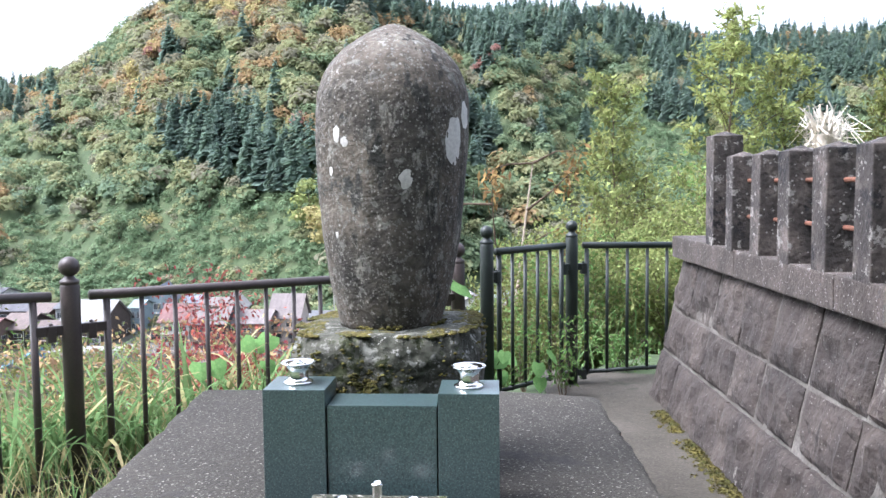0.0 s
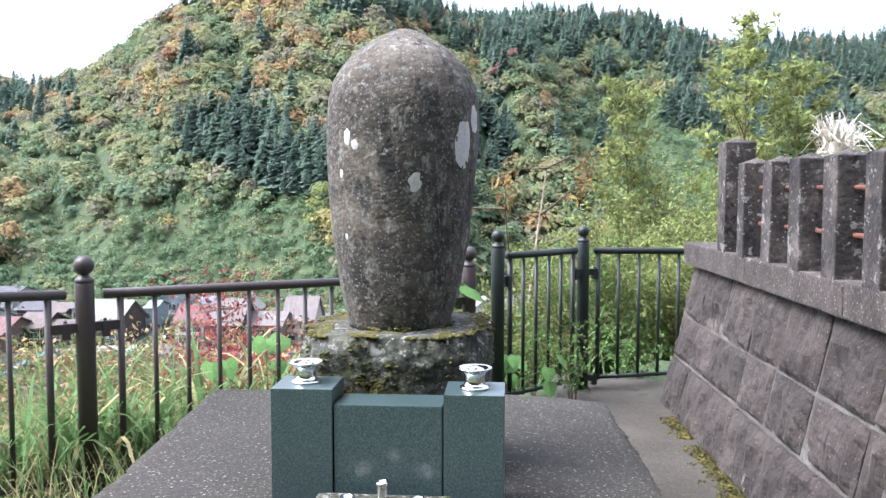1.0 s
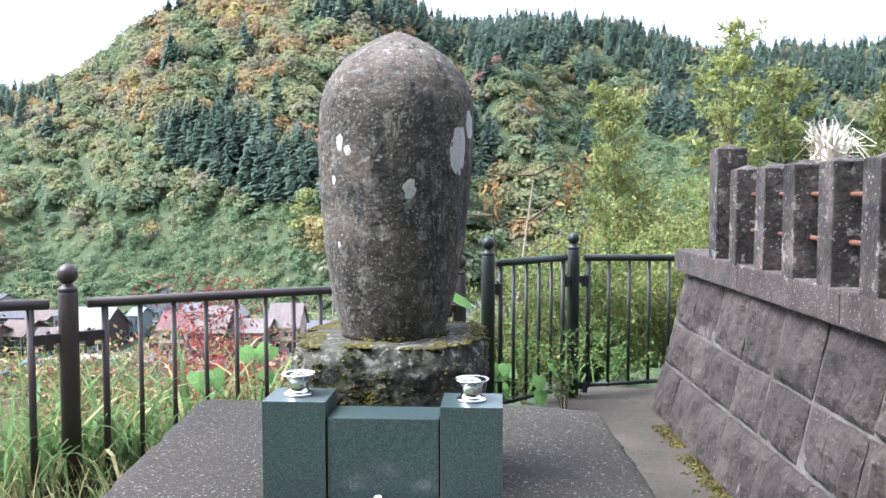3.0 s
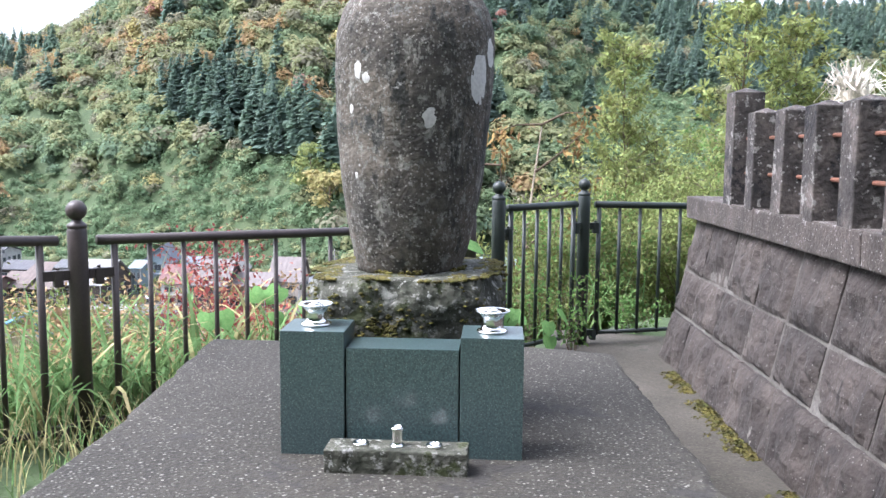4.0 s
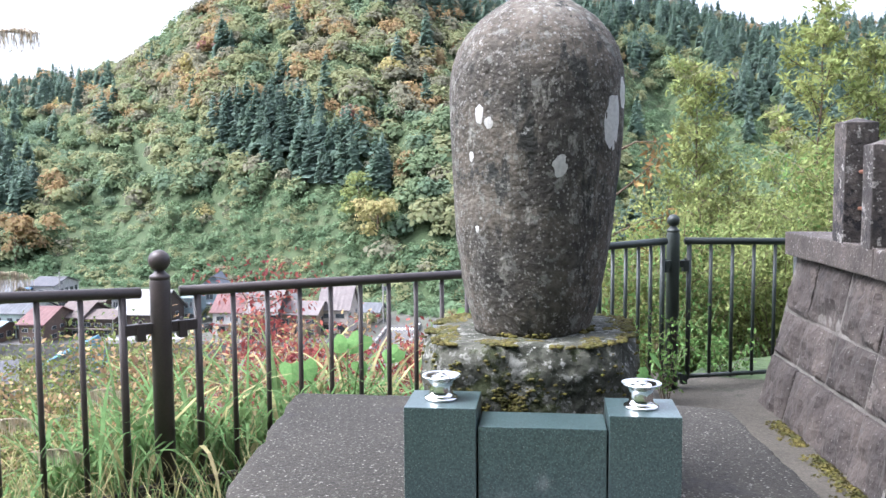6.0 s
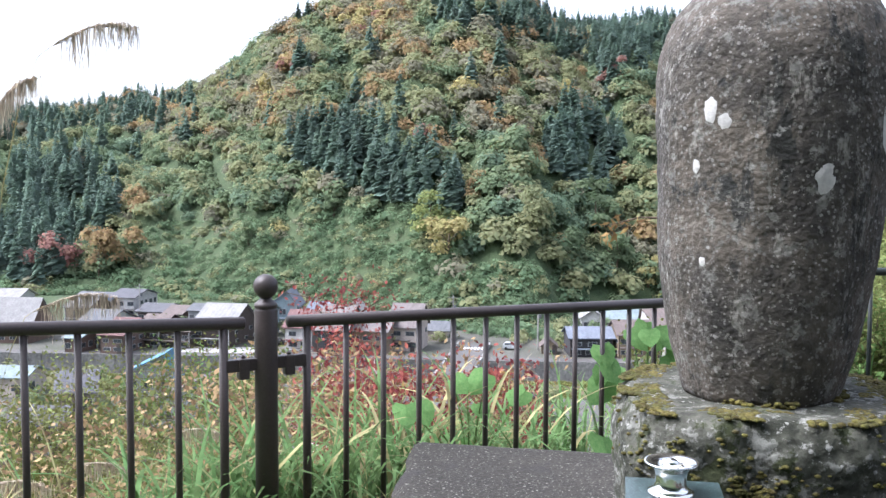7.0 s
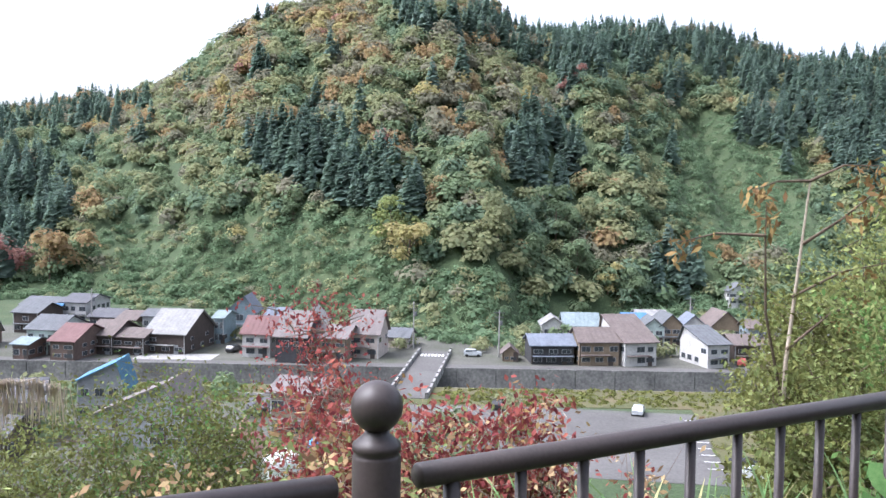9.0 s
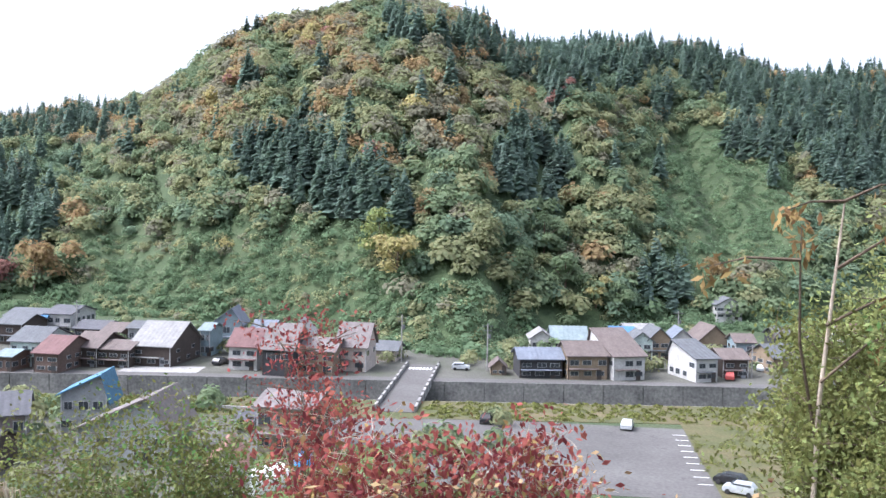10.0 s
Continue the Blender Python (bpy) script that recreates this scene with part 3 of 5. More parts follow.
def incense_block():
    block = empty("incense_stand", (0.286, -0.095, 0.0))
    block.matrix_basis = pose(0.286, -0.092, 0.0, 0, 0, -0.3)
    bm = bmesh.new()
    box(bm, (-0.158, -0.041, -0.01), (0.158, 0.041, 0.059), 0.004)
    bmesh.ops.subdivide_edges(bm, edges=[e for e in bm.edges if e.calc_length() > 0.05], cuts=6, use_grid_fill=True)
    for v in bm.verts:
        v.co += Vector((1, 1, 1)) * 0.0018 * noise.noise(v.co * 40)
    part("block", bm, BASESTONE, block, "weathered stone block")
    bm = bmesh.new()
    lathe(bm, [(0.017, 0.059), (0.0165, 0.062), (0.0125, 0.064), (0.0118, 0.07), (0.0118, 0.094), (0.0145, 0.097), (0.0155, 0.1), (0.0145, 0.103), (0.0105, 0.1035), (0.0095, 0.09)], n=28)
    part("incense_tube", bm, STEEL, block, "upright steel incense tube", True)
    for x in (-0.082, 0.082):
        bm = bmesh.new()
        lathe(bm, [(0.017, 0.058), (0.0185, 0.06), (0.0185, 0.064), (0.0165, 0.0665), (0.0135, 0.065), (0.0125, 0.061)], (x, 0, 0), 26)
        lathe(bm, [(0.0035, 0.06), (0.003, 0.068), (0.0008, 0.072)], (x, 0, 0), 10)
        part("candle_cup", bm, STEEL, block, "steel candle cup", True)
    tagged(block, "lichen-stained stone incense stand with steel fittings", "incense stand")


incense_block()


# ---- stone retaining wall with coping and post fence ----
def wall_face(y, z):
    return 1.597 + 0.045 * (2.7 - y) + (0.2 if z > -0.2 else 0.24) * (z - 0.035) - (0.01 if z < -0.2 else 0)


def stone_wall():
    bm = bmesh.new()
    prof = [(-0.55, 0.019), (-0.2, 0.026), (0.34, 0.022)]
    ys = (-3.2, 3.16)
    rows = [[bm.verts.new((wall_face(y, z) + d, y, z)) for z, d in prof] + [bm.verts.new((2.3, y, 0.34)), bm.verts.new((2.3, y, -0.55))] for y in ys]
    for a, b in zip(range(5), (1, 2, 3, 4, 0)):
        bm.faces.new((rows[0][a], rows[0][b], rows[1][b], rows[1][a]))
    bm.faces.new(rows[0])
    bm.faces.new(rows[1][::-1])
    core = link("wall_east", bm, MORTAR)
    tagged(core, "grey-brown masonry retaining wall of rough-faced stone blocks", "wall", kind="structure")

    def stone(y0, y1, z0, z1, seed):
        bm = bmesh.new()
        gap = 0.0065
        ny, nz = 13, 10
        grid = []
        tilt = random.uniform(-0.012, 0.012)
        for j in range(nz + 1):
            row = []
            for i in range(ny + 1):
                y, z = y0 + gap + (y1 - y0 - 2 * gap) * i / ny, z0 + gap + (z1 - z0 - 2 * gap) * j / nz
                u, v = i / ny * 2 - 1, j / nz * 2 - 1
                rim = max(abs(u), abs(v))
                q = Vector((y * 5 + seed, z * 5, seed))
                out = 0.02 * (1 - rim ** 4) + 0.022 * noise.noise(q) * (1 - rim ** 6) + 0.021 * noise.noise(Vector((q.x * 3.4, q.y * 1.8, q.z))) * (1 - rim ** 8) + 0.011 * noise.noise(q * 6) * (1 - 0.6 * rim ** 8) + tilt * u * 0.5
                wob = Vector((0, noise.noise(q * 3) * 0.006, noise.noise(q * 3 + Vector((9, 0, 0))) * 0.006))
                row.append(bm.verts.new(Vector((wall_face(y, z) + 0.016 - out, y, z)) + wob))
            grid.append(row)
        for j in range(nz):
            for i in range(ny):
                bm.faces.new((grid[j][i], grid[j][i + 1], grid[j + 1][i + 1], grid[j + 1][i]))
        edge = [grid[0][i] for i in range(ny + 1)] + [grid[j][ny] for j in range(1, nz + 1)] + [grid[nz][i] for i in range(ny - 1, -1, -1)] + [grid[j][0] for j in range(nz - 1, 0, -1)]
        back = [bm.verts.new(v.co + Vector((0.07, 0, 0))) for v in edge]
        m = len(edge)
        for i in range(m):
            bm.faces.new((edge[i], edge[(i + 1) % m], back[(i + 1) % m], back[i]))
        bm.faces.new(back)
        part("stone", bm, WALLSTONE, core)
    for z0, z1, first, step in ((-0.52, -0.205, 3.14, 0.43), (-0.205, 0.035, 3.14, 0.4), (0.035, 0.335, 3.14, 0.41)):
        y = first
        k = 0
        while y > -3.0:
            w = step * (0.85 + 0.3 * ((k * 0.37 + z1 * 3.1) % 1))
            stone(max(y - w, -3.1), y, z0, z1, k * 3.7 + z1 * 10)
            y -= w
            k += 1
    # coping slabs
    joints = [3.2, 2.05, 0.98, -0.1, -1.2, -2.3, -3.2]
    for hi, lo in zip(joints, joints[1:]):
        bm = bmesh.new()
        dx = 0.045 * (2.7 - (hi + lo) / 2)
        m = pose(1.62 + dx, (hi + lo) / 2, 0.335, 0, 0, 2.6)
        box(bm, (0, -(hi - lo) / 2 + 0.003, 0), (0.42, (hi - lo) / 2 - 0.003, 0.125), 0.008)
        bmesh.ops.subdivide_edges(bm, edges=[e for e in bm.edges if e.calc_length() > 0.2], cuts=8, use_grid_fill=True)
        for v in bm.verts:
            q = v.co * 5 + Vector((0, hi, 0))
            v.co += Vector((noise.noise(q), 0, noise.noise(q + Vector((5, 0, 0))) * 0.6)) * 0.006 + Vector((noise.noise(q * 5), 0, 0)) * 0.003
            v.co = m @ v.co
        part("coping", bm, COPING, core, "worn coping slab")


stone_wall()


def terrace():
    bm = bmesh.new()
    box(bm, (2.1, -3.2, -0.5), (6.0, 3.0, 0.42), 0.02)
    tagged(link("terrace", bm, SOIL), "raised earth terrace behind the stone wall", "terrace", kind="structure")


terrace()


def post_fence():
    fence = empty("stone_fence", (1.7, 0, 0.46))
    ys = [2.53 - 0.335 * i for i in range(15)]
    for i, y in enumerate(ys):
        top, w = (1.005, 0.145) if i == 0 else (0.893, 0.128)
        x = 1.632 + 0.045 * (2.53 - y)
        bm = bmesh.new()
        box(bm, (x, y - w, 0.452), (x + w, y, top), 0.006)
        tip = [v for v in bm.verts if v.co.z > top - 0.001]
        for v in bm.verts:
            v.co += Vector((noise.noise(v.co * 8), noise.noise(v.co * 8 + Vector((3, 0, 0))), 0)) * 0.004
        c = bm.verts.new((x + w / 2, y - w / 2, top + 0.022))
        ring = sorted(tip, key=lambda v: math.atan2(v.co.y - y + w / 2, v.co.x - x - w / 2))
        for f in [f for f in bm.faces if f.normal.z > 0.9 and f.calc_center_median().z > top - 0.001 and len(f.verts) >= 4 and f.calc_area() > 0.005]:
            edge = list(f.verts)
            bm.faces.remove(f)
            for a, b in zip(edge, edge[1:] + edge[:1]):
                bm.faces.new((a, b, c))
        m = Matrix.Translation((x, y, 0.45)) @ pose(0, 0, 0, random.uniform(-0.8, 0.8), random.uniform(-0.6, 0.6), random.uniform(-2, 2)) @ Matrix.Translation((-x, -y, -0.45))
        bm.transform(fence.matrix_basis.inverted() @ m)
        part("post", bm, POSTSTONE, fence)
    for z in (0.78, 0.615):
        bm = bmesh.new()
        tube(bm, [(1.632 + 0.045 * (2.53 - y) + 0.065 - 1.7, y, z - 0.46) for y in (2.45, -2.2)], 0.009, 8)
        part("rail", bm, RUST, fence, "rusty iron rail")
    tagged(fence, "row of dark weathered square stone posts with rusty rails", "stone fence")


post_fence()


# ---- metal railings ----
def railing(name, p, q, zp, zq, bars, mat, label, posts=(True, True), inset=0.14, ball=0.04):
    p, q = Vector((*p, 0)), Vector((*q, 0))
    run = (q - p).length
    d = (q - p) / run
    thing = empty(name, (p.x, p.y, -0.47), math.degrees(math.atan2(d.y, d.x)))
    zp, zq = zp + 0.47, zq + 0.47

    def h(s):
        return zp + (zq - zp) * s / run
    for s, on in ((0, posts[0]), (run, posts[1])):
        if on is True:
            top = h(s) + 0.052
            bm = bmesh.new()
            lathe(bm, [(0.0375, 0), (0.0375, top - 0.012), (0.036, top - 0.008), (0.0335, top - 0.004), (0.0375, top), (0.037, top + 0.01), (0.028, top + 0.017), (0.02, top + 0.024), (0.018, top + 0.032)], (s, 0, 0), 26)
            post = part("post", bm, mat, thing, "", True)
            bm = bmesh.new()
            bmesh.ops.create_uvsphere(bm, u_segments=26, v_segments=18, radius=ball)
            bmesh.ops.translate(bm, verts=bm.verts, vec=(s, 0, top + 0.026 + ball))
            part("ball_cap", bm, mat, post, "", True)
    a, b = (0.072 if posts[0] else 0.03), run - (0.072 if posts[1] else 0.03)
    bm = bmesh.new()
    tube(bm, [(a, 0, h(a)), (a + 0.004, 0, h(a)), (b - 0.004, 0, h(b)), (b, 0, h(b))], [0.017, 0.0205, 0.0205, 0.017], 18)
    part("top_rail", bm, mat, thing, "", True)
    bm = bmesh.new()
    tube(bm, [(inset, 0, 0.075), (run - inset, 0, 0.075)], 0.013, 12)
    part("bottom_rail", bm, mat, thing, "", True)
    for i in range(bars):
        s = inset + (run - 2 * inset) * i / (bars - 1)
        r = 0.0145 if i in (0, bars - 1) else 0.0105
        bm = bmesh.new()
        tube(bm, [(s, 0, 0.06), (s, 0, h(s) - 0.008)], r, 10)
        part("baluster", bm, mat, thing, "", True)
    for s, e in ((0, inset), (run, run - inset)):
        if (s == 0 and not posts[0]) or (s and not posts[1]):
            continue
        for z in (h(s) - 0.132, 0.075):
            bm = bmesh.new()
            g = 1 if e > s else -1
            box(bm, (s + g * 0.03, -0.013, z - 0.02), (e, 0.013, z + 0.02), 0.004)
            box(bm, (s + g * 0.06, -0.02, z - 0.045), (s + g * 0.094, 0.02, z + 0.022), 0.006)
            lathe(bm, [(0.008, 0.0), (0.008, 0.006), (0.004, 0.01)], (s + g * 0.077, 0, z + 0.022), 10)
            part("bracket", bm, mat, thing)
    return tagged(thing, label, "railing", "railings round the plot")


A, B, C, D = (-1.132, 1.325), (0.352, 2.656), (0.506, 2.788), (1.02, 3.346)
A0 = (A[0] - 1.49, A[1] - 1.33)
railing("metal_railing", A, B, 0.350, 0.305, 13, BROWN, "brown painted steel railing with ball-topped posts at the slope")
railing("metal_railing", A0, A, 0.44, 0.350, 13, BROWN, "brown painted steel railing with a ball-topped post", posts=(True, "shared"), inset=0.14)
railing("metal_railing", C, D, 0.398, 0.398, 6, GREEN, "short dark green steel railing with ball-topped posts", inset=0.1, ball=0.036)
railing("metal_railing", D, (1.86, 3.62), 0.395, 0.375, 6, GREEN, "dark green steel railing running to the stone wall", posts=("shared", False), inset=0.1, ball=0.036)


# ---- the village across the river ----
def house(x, y, w, d, h, ridge, kind, peak, rz, wall, roof, label):
    """kind x: the ridge runs along the front, peak of the half depth to the back; y: it runs back, peak of the half width to the right."""
    thing = empty("house", (x, y, float(ground_height(x, y)) if y > 255 else FLOOR), rz)
    a, b = w / 2, d / 2
    o = 0.5
    bm = bmesh.new()
    low = [(-a, -b, -2), (a, -b, -2), (a, b, -2), (-a, b, -2), (-a, -b, h), (a, -b, h), (a, b, h), (-a, b, h)]
    if kind == "x":
        p = peak * b
        pts = low + [(-a, p, ridge), (a, p, ridge)]
        fs = [(0, 1, 5, 4), (2, 3, 7, 6), (1, 2, 6, 9, 5), (3, 0, 4, 8, 7), (4, 5, 9, 8), (6, 7, 8, 9)]
        k, q = (ridge - h) / (b + p), (ridge - h) / (b - p)
        sides = [((-a - o, -b - o, h - k * o), (a + o, -b - o, h - k * o), (a + o, p, ridge), (-a - o, p, ridge)), ((-a - o, p, ridge), (a + o, p, ridge), (a + o, b + o, h - q * o), (-a - o, b + o, h - q * o))]
    else:
        p = peak * a
        pts = low + [(p, -b, ridge), (p, b, ridge)]
        fs = [(0, 1, 5, 8, 4), (2, 3, 7, 9, 6), (1, 2, 6, 5), (3, 0, 4, 7), (4, 8, 9, 7), (5, 6, 9, 8)]
        k, q = (ridge - h) / (a + p), (ridge - h) / (a - p)
        sides = [((-a - o, -b - o, h - k * o), (p, -b - o, ridge), (p, b + o, ridge), (-a - o, b + o, h - k * o)), ((p, -b - o, ridge), (a + o, -b - o, h - q * o), (a + o, b + o, h - q * o), (p, b + o, ridge))]
    vs = [bm.verts.new(p) for p in pts]
    for f in fs:
        bm.faces.new([vs[i] for i in f])
    part("wall", bm, wall, thing)
    for side in sides:
        bm = bmesh.new()
        e0, e1, f0, f1 = [Vector(side[q]) for q in ((0, 1, 3, 2) if kind == "x" else (0, 3, 1, 2))]
        n = 4 * max(4, int((e1 - e0).length / 0.9))
        rows = []
        for i in range(n + 1):
            up = 0.24 if i % 4 in (0, 1) else 0.2
            a0, b0 = e0.lerp(e1, i / n), f0.lerp(f1, i / n)
            rows.append([bm.verts.new(a0 + Vector((0, 0, 0.04))), bm.verts.new(a0 + Vector((0, 0, up))), bm.verts.new(b0 + Vector((0, 0, up))), bm.verts.new(b0 + Vector((0, 0, 0.04)))])
        for r0, r1 in zip(rows, rows[1:]):
            for q in range(4):
                bm.faces.new((r0[q], r0[(q + 1) % 4], r1[(q + 1) % 4], r1[q]))
        bm.faces.new(rows[0])
        bm.faces.new(rows[-1][::-1])
        part("roof", bm, roof, thing)

    def window(face, cx, cz, ww, wh):
        bm = bmesh.new()
        box(bm, (cx - ww / 2 - 0.05, -0.07, cz - wh / 2 - 0.05), (cx + ww / 2 + 0.05, 0.02, cz + wh / 2 + 0.05), 0, face)
        win = part("window", bm, TRIM if wall not in (W_WHITE, W_CREAM) else W_GREY, thing)
        for s in (-1, 1):
            bm = bmesh.new()
            box(bm, (cx + s * ww / 4 - ww / 4 + 0.03, -0.1, cz - wh / 2), (cx + s * ww / 4 + ww / 4 - 0.03, -0.06, cz + wh / 2), 0, face)
            part("pane", bm, PANE, win)
    storeys = 2 if h > 3.4 else 1
    lift = (h - 0.5) / storeys
    front, flank = pose(0, -b, 0), pose(a if x < 0 else -a, 0, 0, 0, 0, 90 if x < 0 else -90)
    for face, wide in ((front, w), (flank, d)):
        cols = max(2, round(wide / 2.4))
        for s in range(storeys):
            for c in range(cols):
                if random.random() < (0.85 if face is front else 0.55):
                    window(face, -wide / 2 + wide * (c + 0.5 + random.uniform(-0.1, 0.1)) / cols, lift * (s + 0.58), min(1.7, wide / cols * random.uniform(0.45, 0.8)), lift * random.uniform(0.34, 0.5))
    if storeys == 2 and random.random() < 0.7:
        bm = bmesh.new()
        g = random.choice((0.95, 0.5))
        box(bm, (-a * 0.95, -0.85, lift + 0.05), (a * g, 0.02, lift + 0.17), 0, front @ pose(0, 0, 0, 5, 0, 0))
        part("lean_to_roof", bm, roof, thing)
    bm = bmesh.new()
    box(bm, (a * 0.45, -0.09, 0), (a * 0.45 + 0.9, 0.02, 1.9), 0, front)
    part("door", bm, W_GREY if wall is W_DARK else W_DARK, thing)
    for u in (-a * 0.97, a * 0.97):
        bm = bmesh.new()
        box(bm, (u - 0.08, -0.05, -0.5), (u + 0.08, 0.02, h - 0.05), 0, front)
        part("corner_post", bm, W_DARK if wall in (W_BLACK, W_BROWN, W_WOOD) else TRIM, thing)
    return tagged(thing, label, "house", "houses of the village")


house(-122.5, 184.0, 6.1, 9.5, 4.6, 6.3, "x", 0, -1, W_DARK, R_GREY, "dark timber house with a grey tiled roof")
house(-131.8, 202.4, 8.9, 9.5, 3.9, 5.4, "x", 0, -1, W_GREY, R_GREY, "grey house with a wide grey roof behind others")
house(-125.6, 193.2, 5.7, 7, 2.8, 4.8, "x", 0, 12, W_GREY, R_BLUE, "grey house with bright blue sheeting on its roof")
house(-120.2, 200.1, 6.5, 10.8, 5.2, 6.7, "x", 0, -1, W_WHITE, R_DARK, "white two-storey house with a dark roof")
house(-102.8, 160.6, 6.4, 10.8, 4.9, 7.0, "x", 0, -1, W_PALE, R_GREY, "pale green two-storey house with a grey roof")
house(-103.6, 153.2, 3.2, 6.8, 2.8, 3.6, "x", 0, -1, W_BROWN, R_TEAL, "low brown shed with a pale green roof")
house(-95.4, 156.4, 4.9, 12.2, 3.7, 6.1, "x", 0, -1, W_BROWN, R_RED, "brown timber house with a rusty red metal roof")
house(-92.2, 163.3, 5.2, 10.8, 3.8, 6.0, "x", 0, -1, W_DARK, R_BROWN, "dark timber house with a brown metal roof")
house(-86.7, 162.5, 6.7, 8.1, 3.5, 4.7, "x", 0, -1, W_DARK, R_BROWN, "low dark timber house with a faded brown roof")
house(-110.7, 196.1, 7.2, 9.5, 2.4, 3.8, "x", 0, -1, W_DARK, R_DARK, "low dark house with a dark tiled roof")
house(-104.0, 194.5, 4.6, 9.5, 2.2, 3.7, "x", 0, -1, W_BROWN, R_BROWN, "low brown house with a brown roof")
house(-98.5, 193.5, 3.1, 6.8, 3.2, 4.4, "x", 0, -1, W_GREY, R_GREY, "small grey house with a grey roof")
house(-80.1, 167.7, 8.3, 13.5, 4.1, 7.9, "x", 0.15, -1, W_DARK, R_PALE, "large dark brown house with a pale metal roof")
house(-75.0, 178.4, 2.1, 6.8, 5.5, 6.6, "x", 0, -1, W_TEAL, R_TEAL, "narrow blue-green house between larger ones")
house(-75.5, 190.7, 6.3, 8, 5.7, 8.8, "y", 0.3, 10, W_TEAL, R_SLATE, "blue-grey gabled house with a slate roof")
house(-61.6, 165.7, 5.7, 8.1, 4.7, 7.5, "x", 0, -1, W_WHITE, R_RED, "white two-storey house with a faded red roof")
house(-68.6, 195.7, 4.9, 8.1, 3.5, 5.4, "x", 0, -1, W_GREY, R_SLATE, "grey house with a slate roof")
house(-53.1, 161.8, 6.0, 9.5, 5.2, 9.2, "x", 0.1, -1, W_BLACK, R_PINK, "black timber house with a brownish grey metal roof")
house(-57.8, 187.8, 5.4, 7, 4.2, 7.0, "y", 0, 7, W_CREAM, R_PALE, "beige house with a pale snow-shedding roof")
house(-46.9, 164.8, 7.6, 9.5, 4.6, 6.4, "x", 0, -1, W_WOOD, R_PINK, "tan timber house with a pale ridged roof")
house(-41.0, 169.2, 5.9, 8.1, 5.0, 8.9, "x", 0.1, -1, W_CREAM, R_PINK, "tall cream house with a pinkish grey roof")
house(-37.6, 181.8, 5.9, 6.8, 2.3, 3.7, "x", 0, -1, W_CREAM, R_GREY, "low cream annex with a grey roof")
house(-65.7, 113.6, 6.1, 6, 5.5, 8.0, "y", 0.75, 14, W_GREY, R_BLUE2, "grey house with a steep bright blue metal roof")
house(-70.5, 102.6, 4.5, 8, 5.1, 7.1, "x", 0, 30, W_MAUVE, R_DARK, "mauve two-storey house with a dark tiled roof")
house(-53.6, 103.7, 11.6, 9, 3.9, 7.9, "y", 0.55, 4, W_GREY, R_PINK, "low grey house with a wide gabled roof")
house(-35.1, 109.5, 7.3, 7, 6.1, 7.3, "x", 0.3, -4, W_TAN, R_PINK, "beige house with a pinkish brown roof")
house(-37.2, 92.3, 3.8, 6, 3.2, 5.3, "y", 0, 16, W_WHITE, R_SALMON, "small white shed with a salmon roof")
house(-44.9, 118.8, 2.1, 3, 1.4, 2.2, "x", 0, 7, W_BLACK, R_DARK, "small dark storage hut")
house(-12.9, 170.0, 2.8, 4, 1.7, 2.9, "y", 0, 7, W_WOOD, R_BROWN, "small reddish brown timber shed")
house(-5.3, 170.7, 8.2, 8, 3.7, 5.2, "x", 0, 12, W_BLACK, R_SLATE, "dark house with a blue-grey metal roof")
house(3.4, 171.4, 7.8, 8, 4.6, 6.7, "x", 0, 14, W_WOOD, R_BROWN, "tan timber house with a striped brown roof")
house(9.9, 174.2, 6.4, 12, 4.6, 8.5, "x", 0.8, 22, W_WHITE, R_BROWN, "white house with one long brown roof slope")
house(24.6, 174.6, 4.6, 10, 4.5, 6.9, "x", 0.7, 24, W_WHITE, R_GREY, "white house with one grey roof slope")
house(-5.6, 205.1, 5.1, 7, 2.8, 4.5, "y", 0, 7, W_WHITE, R_PALE, "white house with a pale metal roof")
house(0.7, 205.2, 7.9, 7, 2.9, 5.3, "x", 0, 7, W_GREY, R_TEAL, "grey house with a blue-green roof")
house(13.8, 217.3, 5.3, 7, 2.5, 4.2, "x", 0, 7, W_GREY, R_BLUE, "low house with blue sheeting on the roof")
house(18.9, 232.0, 7.4, 7, 2.3, 3.3, "x", 0, 7, W_WHITE, R_PALE, "low white house with a pale roof")
house(16.3, 197.5, 4.7, 7, 4.1, 5.9, "y", 0, 7, W_PALE, R_GREY, "pale gabled house with a grey roof")
house(19.8, 198.9, 4.9, 8, 4.5, 6.8, "y", 0, 12, W_WOOD, R_GREY, "tan gabled house with a grey roof")
house(26.5, 209.9, 4.8, 7, 3.2, 5.4, "y", 0, 7, W_WHITE, R_SLATE, "white gabled house with a slate roof")
house(33.1, 210.1, 7.4, 8, 3.2, 6.4, "y", 0, 14, W_WOOD, R_BROWN, "tan gabled house with a brown roof")
house(32.2, 179.8, 5.1, 8, 3.7, 5.1, "x", 0.1, 12, W_DARK, R_BROWN, "dark timber house with a brown roof")
house(39.0, 201.9, 4.2, 6, 4.0, 5.4, "x", 0, 7, W_TEAL, R_BROWN, "small house with a blue-green front")
house(42.3, 185.9, 5.8, 8, 3.5, 5.6, "x", 0, 24, W_WOOD, R_GREY, "tan boarded house with a grey roof")
house(54.5, 225.4, 8.0, 8, 2.7, 4.5, "x", 0, 7, W_BLACK, R_GREY, "dark low house with a grey roof")
house(51.3, 195.2, 3.6, 6, 2.9, 4.4, "x", 0, 7, W_MAUVE, R_GREY, "mauve house with a grey roof")
house(73.0, 240.5, 5.7, 7, 2.7, 4.2, "x", 0, 7, W_WHITE, R_RED, "white house with a reddish roof")
